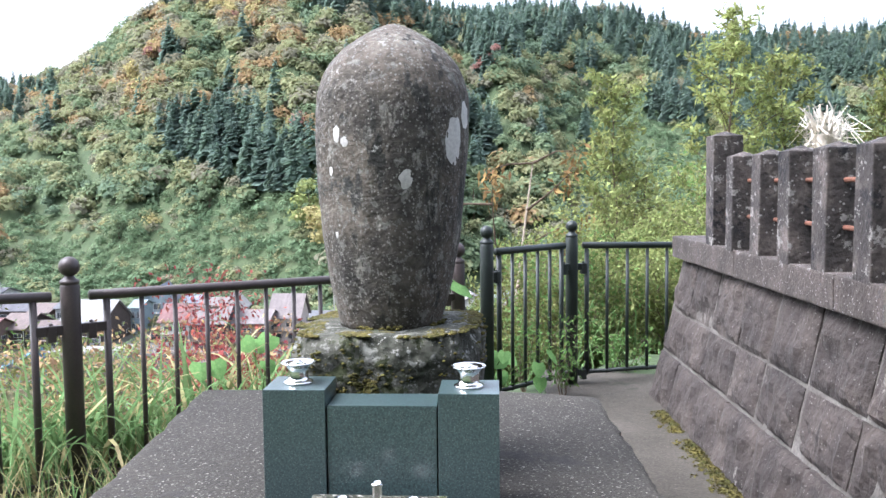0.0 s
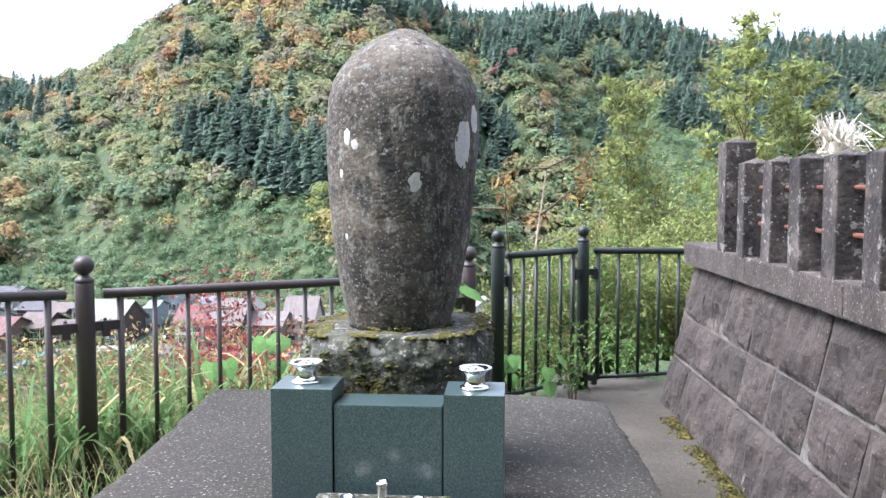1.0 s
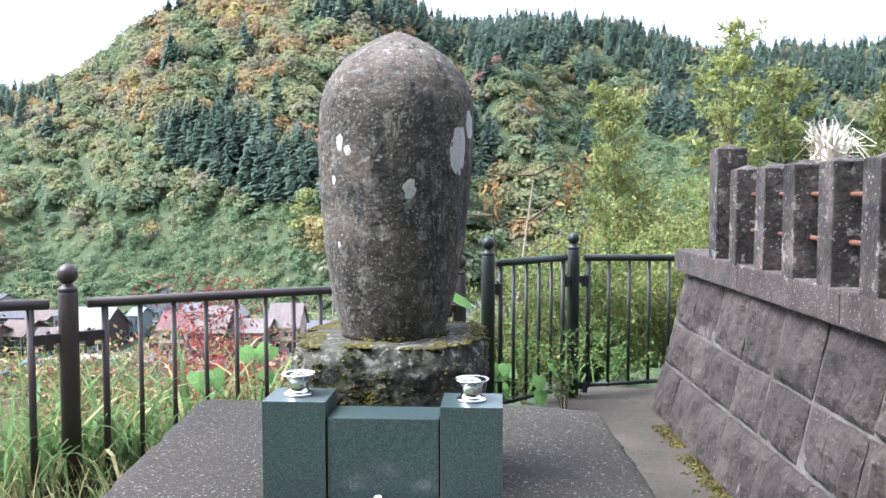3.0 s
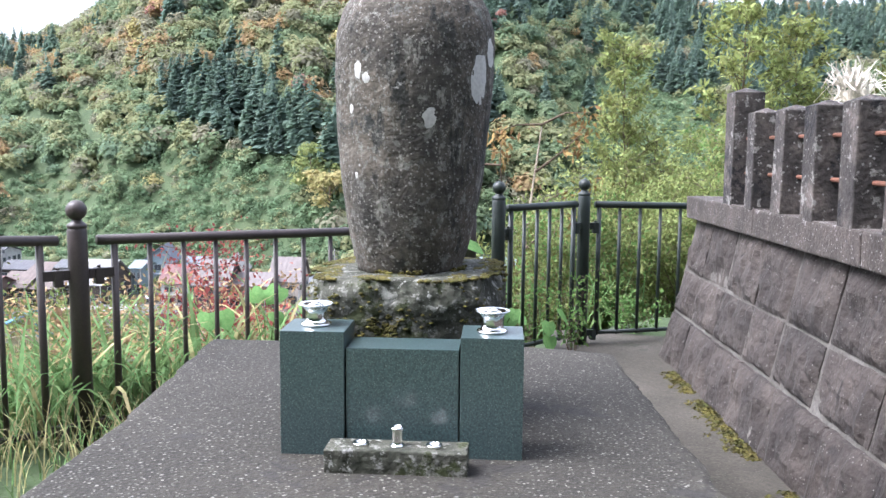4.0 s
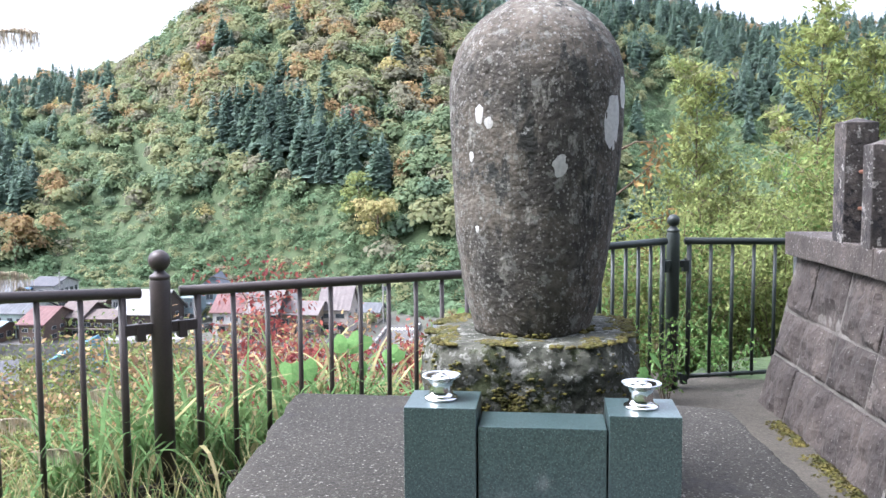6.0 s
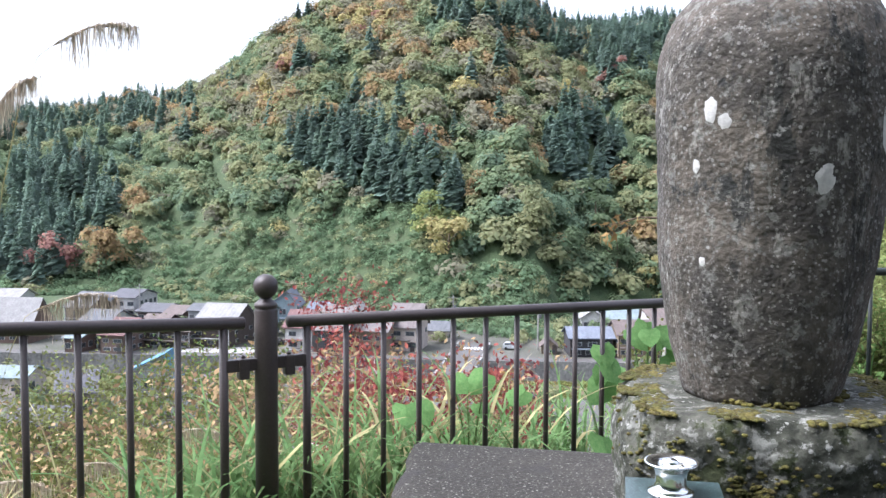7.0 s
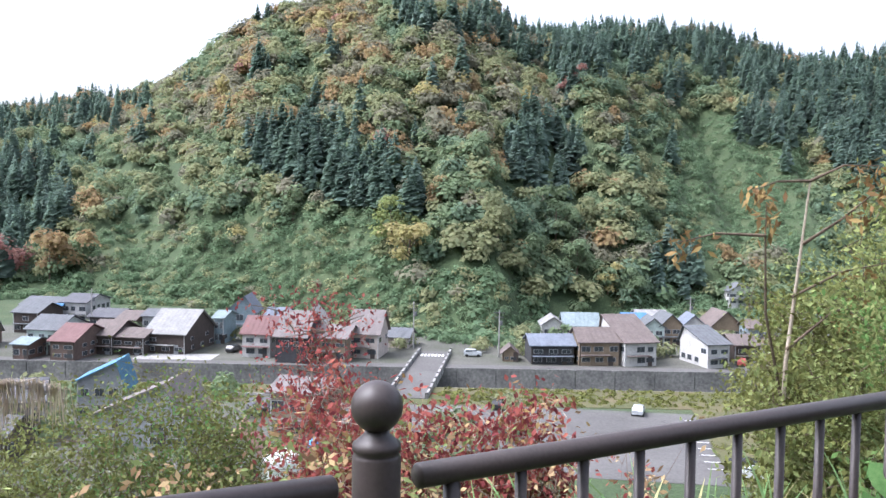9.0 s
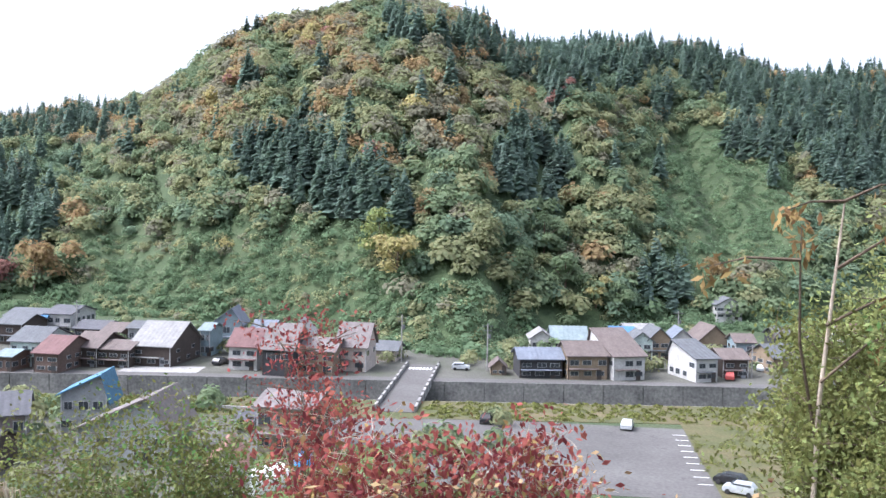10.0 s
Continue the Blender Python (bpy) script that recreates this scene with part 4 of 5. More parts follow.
house(-124.8, 161.1, 11.7, 10, 2.8, 8.8, "x", 0, 7, W_BROWN, R_PALE, "large brown house with a pale metal roof")
house(-166.9, 213.0, 11.7, 8, 2.6, 4.3, "x", 0, 7, W_WHITE, R_PALE, "white house with a pale roof at the hill foot")
house(-90.4, 116.8, 5.6, 6, 3.1, 4.2, "x", 0, 7, W_CREAM, R_TEAL, "cream house with a blue-green roof")
house(-68.2, 92.8, 6.5, 7, 3.4, 4.8, "x", 0, 7, W_DARK, R_DARK, "low dark timber house with a dark tiled roof")
house(47.4, 266.7, 7.4, 6.3, 4.2, 6.2, "y", 0, 7, W_WHITE, R_GREY, "white gabled house at the hill foot")


def river_bank():
    m = Matrix.Translation((0, 162.2, 0)) @ pose(0, 0, 0, 0, 0, math.degrees(math.atan(0.13)))

    def strip(name, mat, a, b, label, category, turned=True):
        bm = bmesh.new()
        box(bm, a, b)
        if turned:
            bm.transform(m)
        return tagged(link(name, bm, mat), label, category, kind="structure")
    wall = strip("river_wall", RIVERWALL, (-190, -0.5, -34.6), (80, 0.05, -30.0), "dark stained concrete flood wall along the river", "river wall")
    for i in range(37):
        x = -190 + i * 7.3
        bm = bmesh.new()
        box(bm, (x + 0.07, -0.66, -33.6), (x + 7.22, -0.49, -29.85 + random.uniform(-0.04, 0.04)), 0.03)
        bm.transform(m)
        part("panel", bm, RIVERWALL, wall)
    bm = bmesh.new()
    box(bm, (-190, -1.3, -34.4), (80, -0.6, -33.5))
    bm.transform(m)
    part("footing", bm, PALECON, wall, "pale concrete footing")
    strip("water", WATER, (-190, -15, -34.4), (80, -1.2, -33.75), "shallow grey-green river", "river")
    strip("road", ASPHALT, (-190, 0.05, -30.6), (80, 3.4, -29.96), "grey village road along the flood wall", "road")
    strip("yard", YARD, (-170, 3.4, -30.6), (75, 44, -29.97), "gravel yards and lanes between the village houses", "yard")
    strip("forecourt", PALECON, (-84, 3.0, -30.5), (-69, 9.5, -29.9), "pale concrete forecourt of a large house", "forecourt")
    strip("yard", YARD, (-110, 80, -30.5), (-38, 126, -29.96), "gravel yards and gardens between the nearer houses", "yard", False)
    strip("lawn", LAWN, (-37.9, 82, -30.5), (-23, 113, -29.95), "green lawn round the greenhouse", "lawn", False)
    strip("road", ASPHALT, (-37.9, 113, -30.5), (-17, 133, -29.94), "grey lane leading to the bridge", "road", False)
    lot = strip("pavement", ASPHALT, (-17, 98, -30.4), (17.2, 131, -29.95), "grey asphalt car park with white bay lines", "car park", False)
    for i in range(9):
        bm = bmesh.new()
        box(bm, (15.2, 104 + i * 2.9, -29.95), (17.0, 104.16 + i * 2.9, -29.94))
        part("bay_line", bm, WHITE, lot)
    strip("field", FIELD, (17.2, 98, -30.4), (60, 140, -29.93), "dry yellowish grass field beside the car park", "field", False)
    strip("bank", FIELD, (-150, -30, -31.5), (60, -17.5, -29.92), "grassy river bank", "bank")


river_bank()


def bridge():
    thing = empty("bridge", (-27.4, 154.5, -29.9), 3)
    bm = bmesh.new()
    box(bm, (-3.2, -22, -0.7), (3.2, 21, 0.06))
    part("deck", bm, ASPHALT, thing, "grey bridge deck")
    for s in (-1, 1):
        bm = bmesh.new()
        box(bm, (s * 3.2 - 0.2, -22, -0.8), (s * 3.2 + 0.2, 21, 0.75), 0.04)
        rail = part("parapet", bm, PALECON, thing, "pale concrete parapet")
        for i in range(11):
            bm = bmesh.new()
            box(bm, (s * 3.2 - 0.26, -22 + i * 4.2, -0.5), (s * 3.2 + 0.26, -21.6 + i * 4.2, 0.95), 0.03)
            part("pillar", bm, RIVERWALL, rail)
    for y in (-7, 4):
        bm = bmesh.new()
        box(bm, (-2.4, y - 0.5, -4.6), (2.4, y + 0.5, -0.7))
        part("pier", bm, RIVERWALL, thing)
    for i in range(7):
        bm = bmesh.new()
        box(bm, (-2.4 + i * 0.7, 15.2, 0.06), (-2.0 + i * 0.7, 17.4, 0.07))
        part("crossing_stripe", bm, WHITE, thing, "white road stripe")
    tagged(thing, "concrete road bridge over the river", "bridge")


def guard_wall():
    thing = empty("guard_wall", (-51.5, 127.6, FLOOR))
    bm = bmesh.new()
    box(bm, (-5.5, -0.15, 0.55), (5.5, 0.15, 0.95), 0.03)
    part("beam", bm, PALECON, thing)
    for i in range(6):
        bm = bmesh.new()
        box(bm, (-5.3 + i * 2.05, -0.13, -0.4), (-5.0 + i * 2.05, 0.13, 0.55), 0.02)
        part("post", bm, PALECON, thing)
    tagged(thing, "low pale concrete guard wall along the near bank", "guard wall")


guard_wall()
bridge()


def car(x, y, rz, mat, label, length=4.0):
    thing = empty("car", (x, y, FLOOR + 0.05), rz)
    bm = bmesh.new()
    prof = [(-0.5, 0.28), (0.5, 0.28), (0.5, 0.7), (0.47, 0.88), (0.28, 0.95), (0.14, 1.42), (-0.36, 1.45), (-0.48, 0.98), (-0.5, 0.85)]
    rows = [[bm.verts.new((u * length, s * (0.82 - (0.12 if z > 1.1 else 0)), z)) for u, z in prof] for s in (-1, 1)]
    n = len(prof)
    for i in range(n):
        bm.faces.new((rows[0][i], rows[0][(i + 1) % n], rows[1][(i + 1) % n], rows[1][i]))
    bm.faces.new(rows[0][::-1])
    bm.faces.new(rows[1])
    bmesh.ops.bevel(bm, geom=list(bm.edges), offset=0.05, segments=2, affect="EDGES")
    part("body", bm, mat, thing)
    for s in (-1, 1):
        bm = bmesh.new()
        box(bm, (-0.38 * length, s * 0.74 - 0.03, 1.0), (0.18 * length, s * 0.74 + 0.03, 1.34), 0.02)
        part("side_window", bm, PANE, thing)
        for u in (-0.32, 0.32):
            bm = bmesh.new()
            lathe(bm, [(0.2, -0.1), (0.3, -0.08), (0.3, 0.08), (0.2, 0.1)], n=16)
            bm.transform(pose(u * length, s * 0.78, 0.3, 90, 0, 0))
            part("wheel", bm, TYRE, thing)
    bm = bmesh.new()
    box(bm, (0.17 * length, -0.62, 1.0), (0.24 * length, 0.62, 1.32), 0.02)
    part("windscreen", bm, PANE, thing)
    return tagged(thing, label, "car", "parked cars")


car(19.0, 104.6, 150, CARBLACK, "black hatchback parked at the edge of the car park", 3.6)
car(19.4, 101.2, 155, CARSILVER, "silver car parked beside a black one", 3.6)
car(-68.1, 166.4, 80, CARBLACK, "dark car parked on a village forecourt")
car(31.6, 173.8, 80, CARRED, "small red and white van parked by a house", 3.2)
car(40.1, 185.6, 70, CARSILVER, "white car parked between houses", 3.6)
car(-20.4, 172.0, 5, CARSILVER, "white van beside the bridge end", 3.6)
car(-11.5, 129.0, 85, CARBLACK, "black car at the far edge of the car park", 3.4)
car(9.0, 129.5, 80, CARSILVER, "white car at the far edge of the car park", 3.2)


def utility_pole(x, y, h):
    thing = empty("utility_pole", (x, y, FLOOR))
    bm = bmesh.new()
    tube(bm, [(0, 0, -0.5), (0, 0, h)], [0.17, 0.11], 10)
    part("pole", bm, PALECON, thing)
    for z, w in ((h - 0.6, 1.1), (h - 1.5, 0.8)):
        bm = bmesh.new()
        box(bm, (-w, -0.06, z), (w, 0.06, z + 0.12))
        part("crossarm", bm, R_DARK, thing)
    bm = bmesh.new()
    lathe(bm, [(0.25, 0), (0.28, 0.1), (0.28, 0.8), (0.2, 0.9)], (0.4, 0, h - 3), 12)
    part("transformer", bm, R_GREY, thing)
    tagged(thing, "grey concrete utility pole with crossarms", "utility pole", "utility poles")


utility_pole(-33.5, 177.7, 10)
utility_pole(-15.2, 172, 9.5)
utility_pole(36.3, 177, 6.5)
utility_pole(26.7, 212.7, 9)
utility_pole(-67, 187, 8)
utility_pole(-70, 128, 5)
utility_pole(-114, 192, 9)


def greenhouse():
    thing = empty("greenhouse", (-33.4, 93.0, FLOOR), -28)
    bm = bmesh.new()
    rows = []
    for y in (-2.6, 2.6):
        rows.append([bm.verts.new((1.7 * math.cos(math.pi * i / 14), y, 0.9 + 1.5 * math.sin(math.pi * i / 14))) for i in range(15)] + [bm.verts.new((-1.7, y, 0)), bm.verts.new((1.7, y, 0))])
    n = 17
    for i in range(n):
        bm.faces.new((rows[0][i], rows[0][(i + 1) % n], rows[1][(i + 1) % n], rows[1][i]))
    bm.faces.new(rows[0])
    bm.faces.new(rows[1])
    part("cover", bm, FILMWHITE, thing)
    for y in (-2.62, 0, 2.62):
        bm = bmesh.new()
        tube(bm, [(1.72 * math.cos(math.pi * i / 14), y, 0.9 + 1.52 * math.sin(math.pi * i / 14)) for i in range(15)], 0.04, 6)
        part("hoop", bm, R_GREY, thing)
    tagged(thing, "small white plastic-covered arched greenhouse", "greenhouse")
    bm = bmesh.new()
    bmesh.ops.create_icosphere(bm, subdivisions=3, radius=1.0)
    for v in bm.verts:
        v.co = Vector((v.co.x * 1.25, v.co.y * 1.1, max(-0.3, v.co.z * 1.3 + 0.25 * noise.noise(v.co * 2.5)))) + Vector((-31.6, 102.6, FLOOR + 0.35))
    tagged(link("covered_heap", bm, PLASTICBLUE), "heap covered with bright blue plastic sheeting", "tarpaulin heap")


greenhouse()


# ---- woods on the far hills ----
def place(az, el):
    """The ground point seen from the plateau in a direction."""
    r = np.arange(150, 640, 1.5)
    x, y = r * math.sin(radians(az)), r * math.cos(radians(az))
    e = np.degrees(np.arctan2(ground_height(x, y) - 0.8, r))
    hit = np.nonzero(e >= el)[0]
    i = hit[0] if len(hit) else len(r) - 1
    return np.array([x[i], y[i], float(ground_height(x[i], y[i]))])


# stands of cedars on the slopes: bearing, elevation of their feet, half extents
STANDS = ((-18.6, 2.2, 2.6, 1.5), (-16.2, 1.4, 2.4, 2.2), (-13.6, 0.4, 2.0, 1.5), (-11.0, -0.6, 1.3, 1.0), (-2.2, 2.2, 2.6, 2.2), (-35.0, -0.5, 3.2, 2.4), (-37.0, -3.6, 2.6, 2.4), (6.0, -5.6, 1.5, 1.6), (12.5, 4.4, 2.6, 1.0), (18, 3, 3, 2))


def crowns(centres, radius, lobes, per, squash=0.95):
    """Broadleaved crowns: lobes on each, and small leaf sprays that face outwards on every lobe."""
    c, R = np.asarray(centres, dtype=float), np.asarray(radius, dtype=float)
    k = len(c)
    d = rng.normal(size=(k, lobes, 3))
    d /= np.linalg.norm(d, axis=2)[:, :, None]
    d[:, :, 2] = np.abs(d[:, :, 2]) * 1.1 - 0.3
    lc = c[:, None, :] + d * (R[:, None] * rng.uniform(0.15, 0.56, (k, lobes)))[:, :, None] * np.array([1, 1, squash])
    lr = R[:, None] * rng.uniform(0.4, 0.66, (k, lobes))
    e = rng.normal(size=(k, lobes, per, 3))
    e /= np.linalg.norm(e, axis=3)[..., None]
    e[..., 2] = np.abs(e[..., 2]) * 1.2 - 0.35
    p = lc[:, :, None, :] + e * (lr[:, :, None] * rng.uniform(0.7, 1.1, (k, lobes, per)))[..., None]
    nrm = e + 0.3 * d[:, :, None, :] + rng.normal(size=e.shape) * 0.3
    nrm[..., 2] += 0.6
    nrm /= np.linalg.norm(nrm, axis=3)[..., None]
    u = np.cross(nrm, rng.normal(size=e.shape))
    u /= np.linalg.norm(u, axis=3)[..., None] + 1e-9
    w = np.cross(nrm, u)
    size = (lr[:, :, None] * rng.uniform(0.13, 0.3, (k, lobes, per)))[..., None]
    return np.stack([p - u * size, p - w * size * 0.75, p + u * size, p + w * size * 0.75], axis=3).reshape(-1, 4, 3)


def drift(az, el, seed, grain=0.3):
    """A slow variation over the hillside, about -1 to 1."""
    return np.array([noise.noise(Vector((a * grain, e * grain * 1.4, seed))) * 1.6 for a, e in zip(az, el)])


def open_ground(az, el):
    """The vine-covered slopes where no tall trees stand."""
    left = (az > -31) & (az < -9.5) & (el < -0.9 - 0.12 * np.clip(-20 - az, 0, 9) + 0.5 * np.sin(az * 1.7)) & (el > -9)
    knoll = (az > -12) & (az < -3.2) & (el < -4.2 - 0.32 * np.abs(az + 7)) & (el > -11)
    bowl = (az > 4.2) & (az < 14) & (el < 5.6 - 0.12 * (az - 9) ** 2) & (el > -3.4) & (az > 3.2 + 0.42 * (5.5 - el))
    return left | knoll | bowl


def woods():
    n = 6400
    az = rng.uniform(-41, 27, n)
    t = np.power(rng.uniform(0, 1, n), 0.8)
    r = along(FOOT, az) + 2 + t * (along(RIDGE, az) - along(FOOT, az) + 12)
    x, y = r * np.sin(np.radians(az)), r * np.cos(np.radians(az))
    z = ground_height(x, y)
    el = np.degrees(np.arctan2(z - 0.8, r))
    crest = along(CREST, az)
    cedar = np.zeros(n, bool)
    for a, e, ra, re in STANDS:
        cedar |= ((az - a) / ra) ** 2 + ((el - e) / re) ** 2 < 1 + 0.25 * np.sin(az * 7 + el * 5)
    d1, d2 = drift(az, el, 3.0), drift(az, el, 11.0, 0.6)
    luck = rng.uniform(size=n)
    cedar |= (az > -7.5 + 4 * d1) & (el > crest - 2.0 - 1.9 * np.clip(d2 + 0.4, 0, 1)) & (luck < 0.82)
    cedar |= (az > 13) & (el > crest - 3.6 + d1) & (luck < 0.8)
    cedar |= (az < -29) & (el > crest - 1.8 + d2) & (luck < 0.7)
    cedar |= (d2 > 0.62) & (el > 1.5) & (luck < 0.7)
    bare = open_ground(az, el) & ~cedar
    feet = np.stack([x, y, z - 0.6], axis=1)
    size = rng.uniform(0.7, 1.3, n)
    k = cedar & (rng.uniform(size=n) < 0.95)
    size = np.where(cedar & (el > crest - 1.0), size * 0.7, size)
    half = luck < 0.4
    tagged(quads("far_conifers", conifers(feet[k & half], 15.5 * size[k & half], 3.7 * size[k & half], 120), F_CEDAR), "dark green stands of tall cedars on the hills", "conifers", kind="stuff")
    tagged(quads("far_conifers", conifers(feet[k & ~half], 14 * size[k & ~half], 3.8 * size[k & ~half], 120), F_CEDAR2), "blue-green stands of tall cedars on the hills", "conifers", kind="stuff")
    rest = ~cedar & ~bare
    autumn = np.where((el > 3.5) & (az < -2), 0.16, 0.0) - np.where(el < -2, 0.05, 0)
    pick = 0.51 + 0.26 * d1 + 0.36 * (luck - 0.5) + 0.16 * d2 + autumn
    tops = feet + np.stack([np.zeros(n), np.zeros(n), 2.9 * size], axis=1)
    for name, mat, lo, hi, label in (("far_green_trees", F_DEEP, -9, 0.33, "deep green broadleaved woods on the hills"), ("far_green_trees", F_GREEN, 0.33, 0.52, "green broadleaved woods on the hills"),
                                     ("far_olive_trees", F_OLIVE, 0.52, 0.70, "olive green autumn woods on the hills"), ("far_brown_trees", F_BROWN, 0.70, 0.83, "brownish thinning woods on the hills"),
                                     ("far_rust_trees", F_RUST, 0.83, 0.97, "rust-coloured autumn trees on the hills"), ("far_yellow_trees", F_YELLOW, 0.97, 1.06, "yellow autumn trees on the hills"),
                                     ("far_red_trees", F_RED, 1.06, 9, "red autumn trees on the hills")):
        k = rest & (pick >= lo) & (pick < hi)
        tagged(quads(name, crowns(tops[k], 5.0 * size[k], 7, 28, 0.85), mat), label, "woods", kind="stuff")
    # low scrub and vines on the open slopes and along the hill foot
    m = 11000
    az = np.where(rng.uniform(size=m) < 0.7, rng.uniform(-41, -2, m), rng.uniform(2.5, 15, m))
    t = rng.uniform(-0.04, 0.72, m)
    r = along(FOOT, az) + t * (along(RIDGE, az) - along(FOOT, az))
    x, y = r * np.sin(np.radians(az)), r * np.cos(np.radians(az))
    z = ground_height(x, y)
    el = np.degrees(np.arctan2(z - 0.8, r))
    keep = open_ground(az, el) | (t < 0.07)
    size = rng.uniform(0.5, 1.4, m) * np.where(rng.uniform(size=m) < 0.07, 2.0, 1)
    size = np.where((az > 3) & (t > 0.07), size * 0.9, size)
    c = np.stack([x, y, z + 0.3 * size], axis=1)
    w = 0.42 + 0.4 * drift(az, el, 21.0, 0.45) + 0.36 * (rng.uniform(size=m) - 0.5) - np.where(az > 3, 0.2, 0)
    for name, mat, lo, hi, label in (("far_vines", F_VINE, -9, 0.55, "green vines and scrub over the open slope"), ("far_scrub", F_OLIVE, 0.55, 0.76, "olive scrub on the open slope"),
                                     ("far_dry_scrub", F_BROWN, 0.76, 0.93, "dry brown scrub on the open slope"), ("far_gold_scrub", F_YELLOW, 0.93, 9, "golden scrub on the open slope")):
        k = keep & (w >= lo) & (w < hi)
        tagged(quads(name, crowns(c[k], 2.3 * size[k], 3, 24, 0.6), mat), label, "scrub", kind="stuff")
    # overgrown terrace edges
    rows = []
    for e, a0, a1 in ((-2.0, -29.0, -21.5), (-4.5, -30, -20.5), (-6.0, -27, -17)):
        for a in np.arange(a0, a1, 0.14):
            rows.append(place(a, e + 0.03 * (a - a0)) + np.array([0, 0, 0.9]))
    tagged(quads("terrace_vines", crowns(np.array(rows), np.full(len(rows), 1.1), 4, 14, 0.8), F_VINE), "lines of vines along old terrace edges", "vines", kind="stuff")


woods()


def far_tree(az, el, radius, mat, label):
    p = place(az, el)
    tree = empty("tree", tuple(p))
    bm = bmesh.new()
    tube(bm, [(0, 0, -1), (0.2, 0, radius * 0.6), (0, 0.1, radius * 1.4)], [0.35, 0.25, 0.1], 8)
    for i in range(4):
        a = i * 1.7
        tube(bm, [(0.1, 0, radius * 0.5), (radius * 0.5 * math.cos(a), radius * 0.5 * math.sin(a), radius * 1.1)], [0.15, 0.05], 6)
    part("trunk", bm, BARK, tree)
    lob = rng.normal(size=(9, 3)) * radius * 0.4 + np.array([0, 0, radius * 0.95])
    quads("crown", crowns(lob, np.full(9, radius * 0.6), 7, 26, 0.85), mat, tree)
    tagged(tree, label, "tree", "single trees on the far slope")


far_tree(-11.0, -4.0, 7.0, F_YELLOW, "broad yellow-gold autumn tree on the slope")
far_tree(-12.2, -3.0, 7.0, L_OLIVE, "light green tree beside a golden one")
far_tree(-33.0, -5.2, 9.5, F_RUST, "large rust-orange autumn tree at the hill foot")
far_tree(-35.4, -4.9, 8.0, F_RED, "dark red autumn tree at the hill foot")
far_tree(-2.6, 7.0, 6.0, F_RUST, "orange autumn tree high on the ridge")
far_tree(-0.6, 7.0, 5.0, F_RED, "red autumn tree high on the ridge")
far_tree(-3.6, 5.6, 6.0, F_YELLOW, "yellow tree above the cedar stand")
far_tree(-9.0, -0.6, 4.5, F_RUST, "orange autumn tree at the edge of cedars")
far_tree(0.0, -5.0, 6.5, F_GREEN, "large green tree at the hill foot")
far_tree(-2.8, -4.6, 6.5, F_GREEN, "large dark green tree at the hill foot")
far_tree(2.0, -5.8, 4.0, F_YELLOW, "yellowing tree at the hill foot")
far_tree(-3.6, -3.0, 7.5, F_DEEP, "tall dark green tree on the spur")
far_tree(-1.4, -2.6, 7.0, F_GREEN, "tall green tree on the spur")
far_tree(0.8, -2.2, 6.0, F_OLIVE, "olive tree on the spur")
far_tree(-5.2, -2.6, 6.5, F_OLIVE, "broad olive tree beside the knoll")
far_tree(3.4, -6.4, 5.0, F_GREEN, "green tree by the village edge")
far_tree(9.5, -4.4, 5.0, F_RUST, "brownish tree at the foot of the bowl")
far_tree(-24.0, -3.4, 4.0, F_GREEN, "round green tree on a terrace")
far_tree(-18.5, -1.6, 3.5, F_GREEN, "round green tree on the open slope")


# ---- unseen wooded hillside, added behind the camera to darken light and reflections ----
def unseen_back_woods():
    n = 420
    x, y = rng.uniform(-45, 45, n), rng.uniform(-40, -8, n)
    keep = (np.abs(x) > 3) | (y < -9)
    feet = np.stack([x, y, ground_height(x, y) - 0.3], axis=1)[keep]
    tagged(quads("unseen_conifers", conifers(feet, rng.uniform(8, 13, len(feet)), rng.uniform(1.8, 2.6, len(feet)), 90), F_CEDAR), "unseen dark conifers added behind the camera to cut light", "conifers", kind="stuff")


unseen_back_woods()


# ---- trees and hedges among the houses ----
def valley_green():
    n = 520
    x = rng.uniform(-120, 60, n)
    y = np.where(rng.uniform(size=n) < 0.4, rng.uniform(176, 215, n), rng.uniform(66, 132, n))
    keep = ~((np.abs(x + 28) < 7) | ((x > -7) & (x < 45) & (y < 140)))
    size = rng.uniform(0.6, 1.7, n)
    c = np.stack([x, y, ground_height(x, y) + size * 0.9], axis=1)
    half = rng.uniform(size=n) < 0.6
    tagged(quads("garden_shrubs", clumps(c[keep & half], 1.6 * size[keep & half], 110, 0.2, 0.9), F_GREEN), "green garden shrubs among the houses", "shrubs", kind="stuff")
    tagged(quads("garden_shrubs", clumps(c[keep & ~half], 1.6 * size[keep & ~half], 110, 0.2, 0.9), F_OLIVE), "olive garden shrubs among the houses", "shrubs", kind="stuff")
    n = 1500
    x = rng.uniform(-120, 60, n)
    y = river_line(x) - rng.uniform(15, 30, n)
    keep = np.abs(x + 28) > 5
    c = np.stack([x, y, ground_height(x, y) + 0.1], axis=1)[keep]
    k = 900
    fx, fy = rng.uniform(17, 58, k), rng.uniform(99, 142, k)
    tufts = np.stack([fx, fy, np.full(k, -29.95)], axis=1)[np.array([noise.noise(Vector((p / 7, q / 7, 2))) > -0.05 for p, q in zip(fx, fy)])]
    tagged(quads("field_grass", crowns(tufts, rng.uniform(0.4, 1.0, len(tufts)), 3, 16, 0.5), L_BUSH), "rough tufts of grass over the field", "grass", kind="stuff")
    tagged(quads("bank_grass", clumps(c, rng.uniform(0.3, 0.9, len(c)), 30, 0.3, 0.6), L_BUSH), "rough grass along the river bank", "grass", kind="stuff")


valley_green()


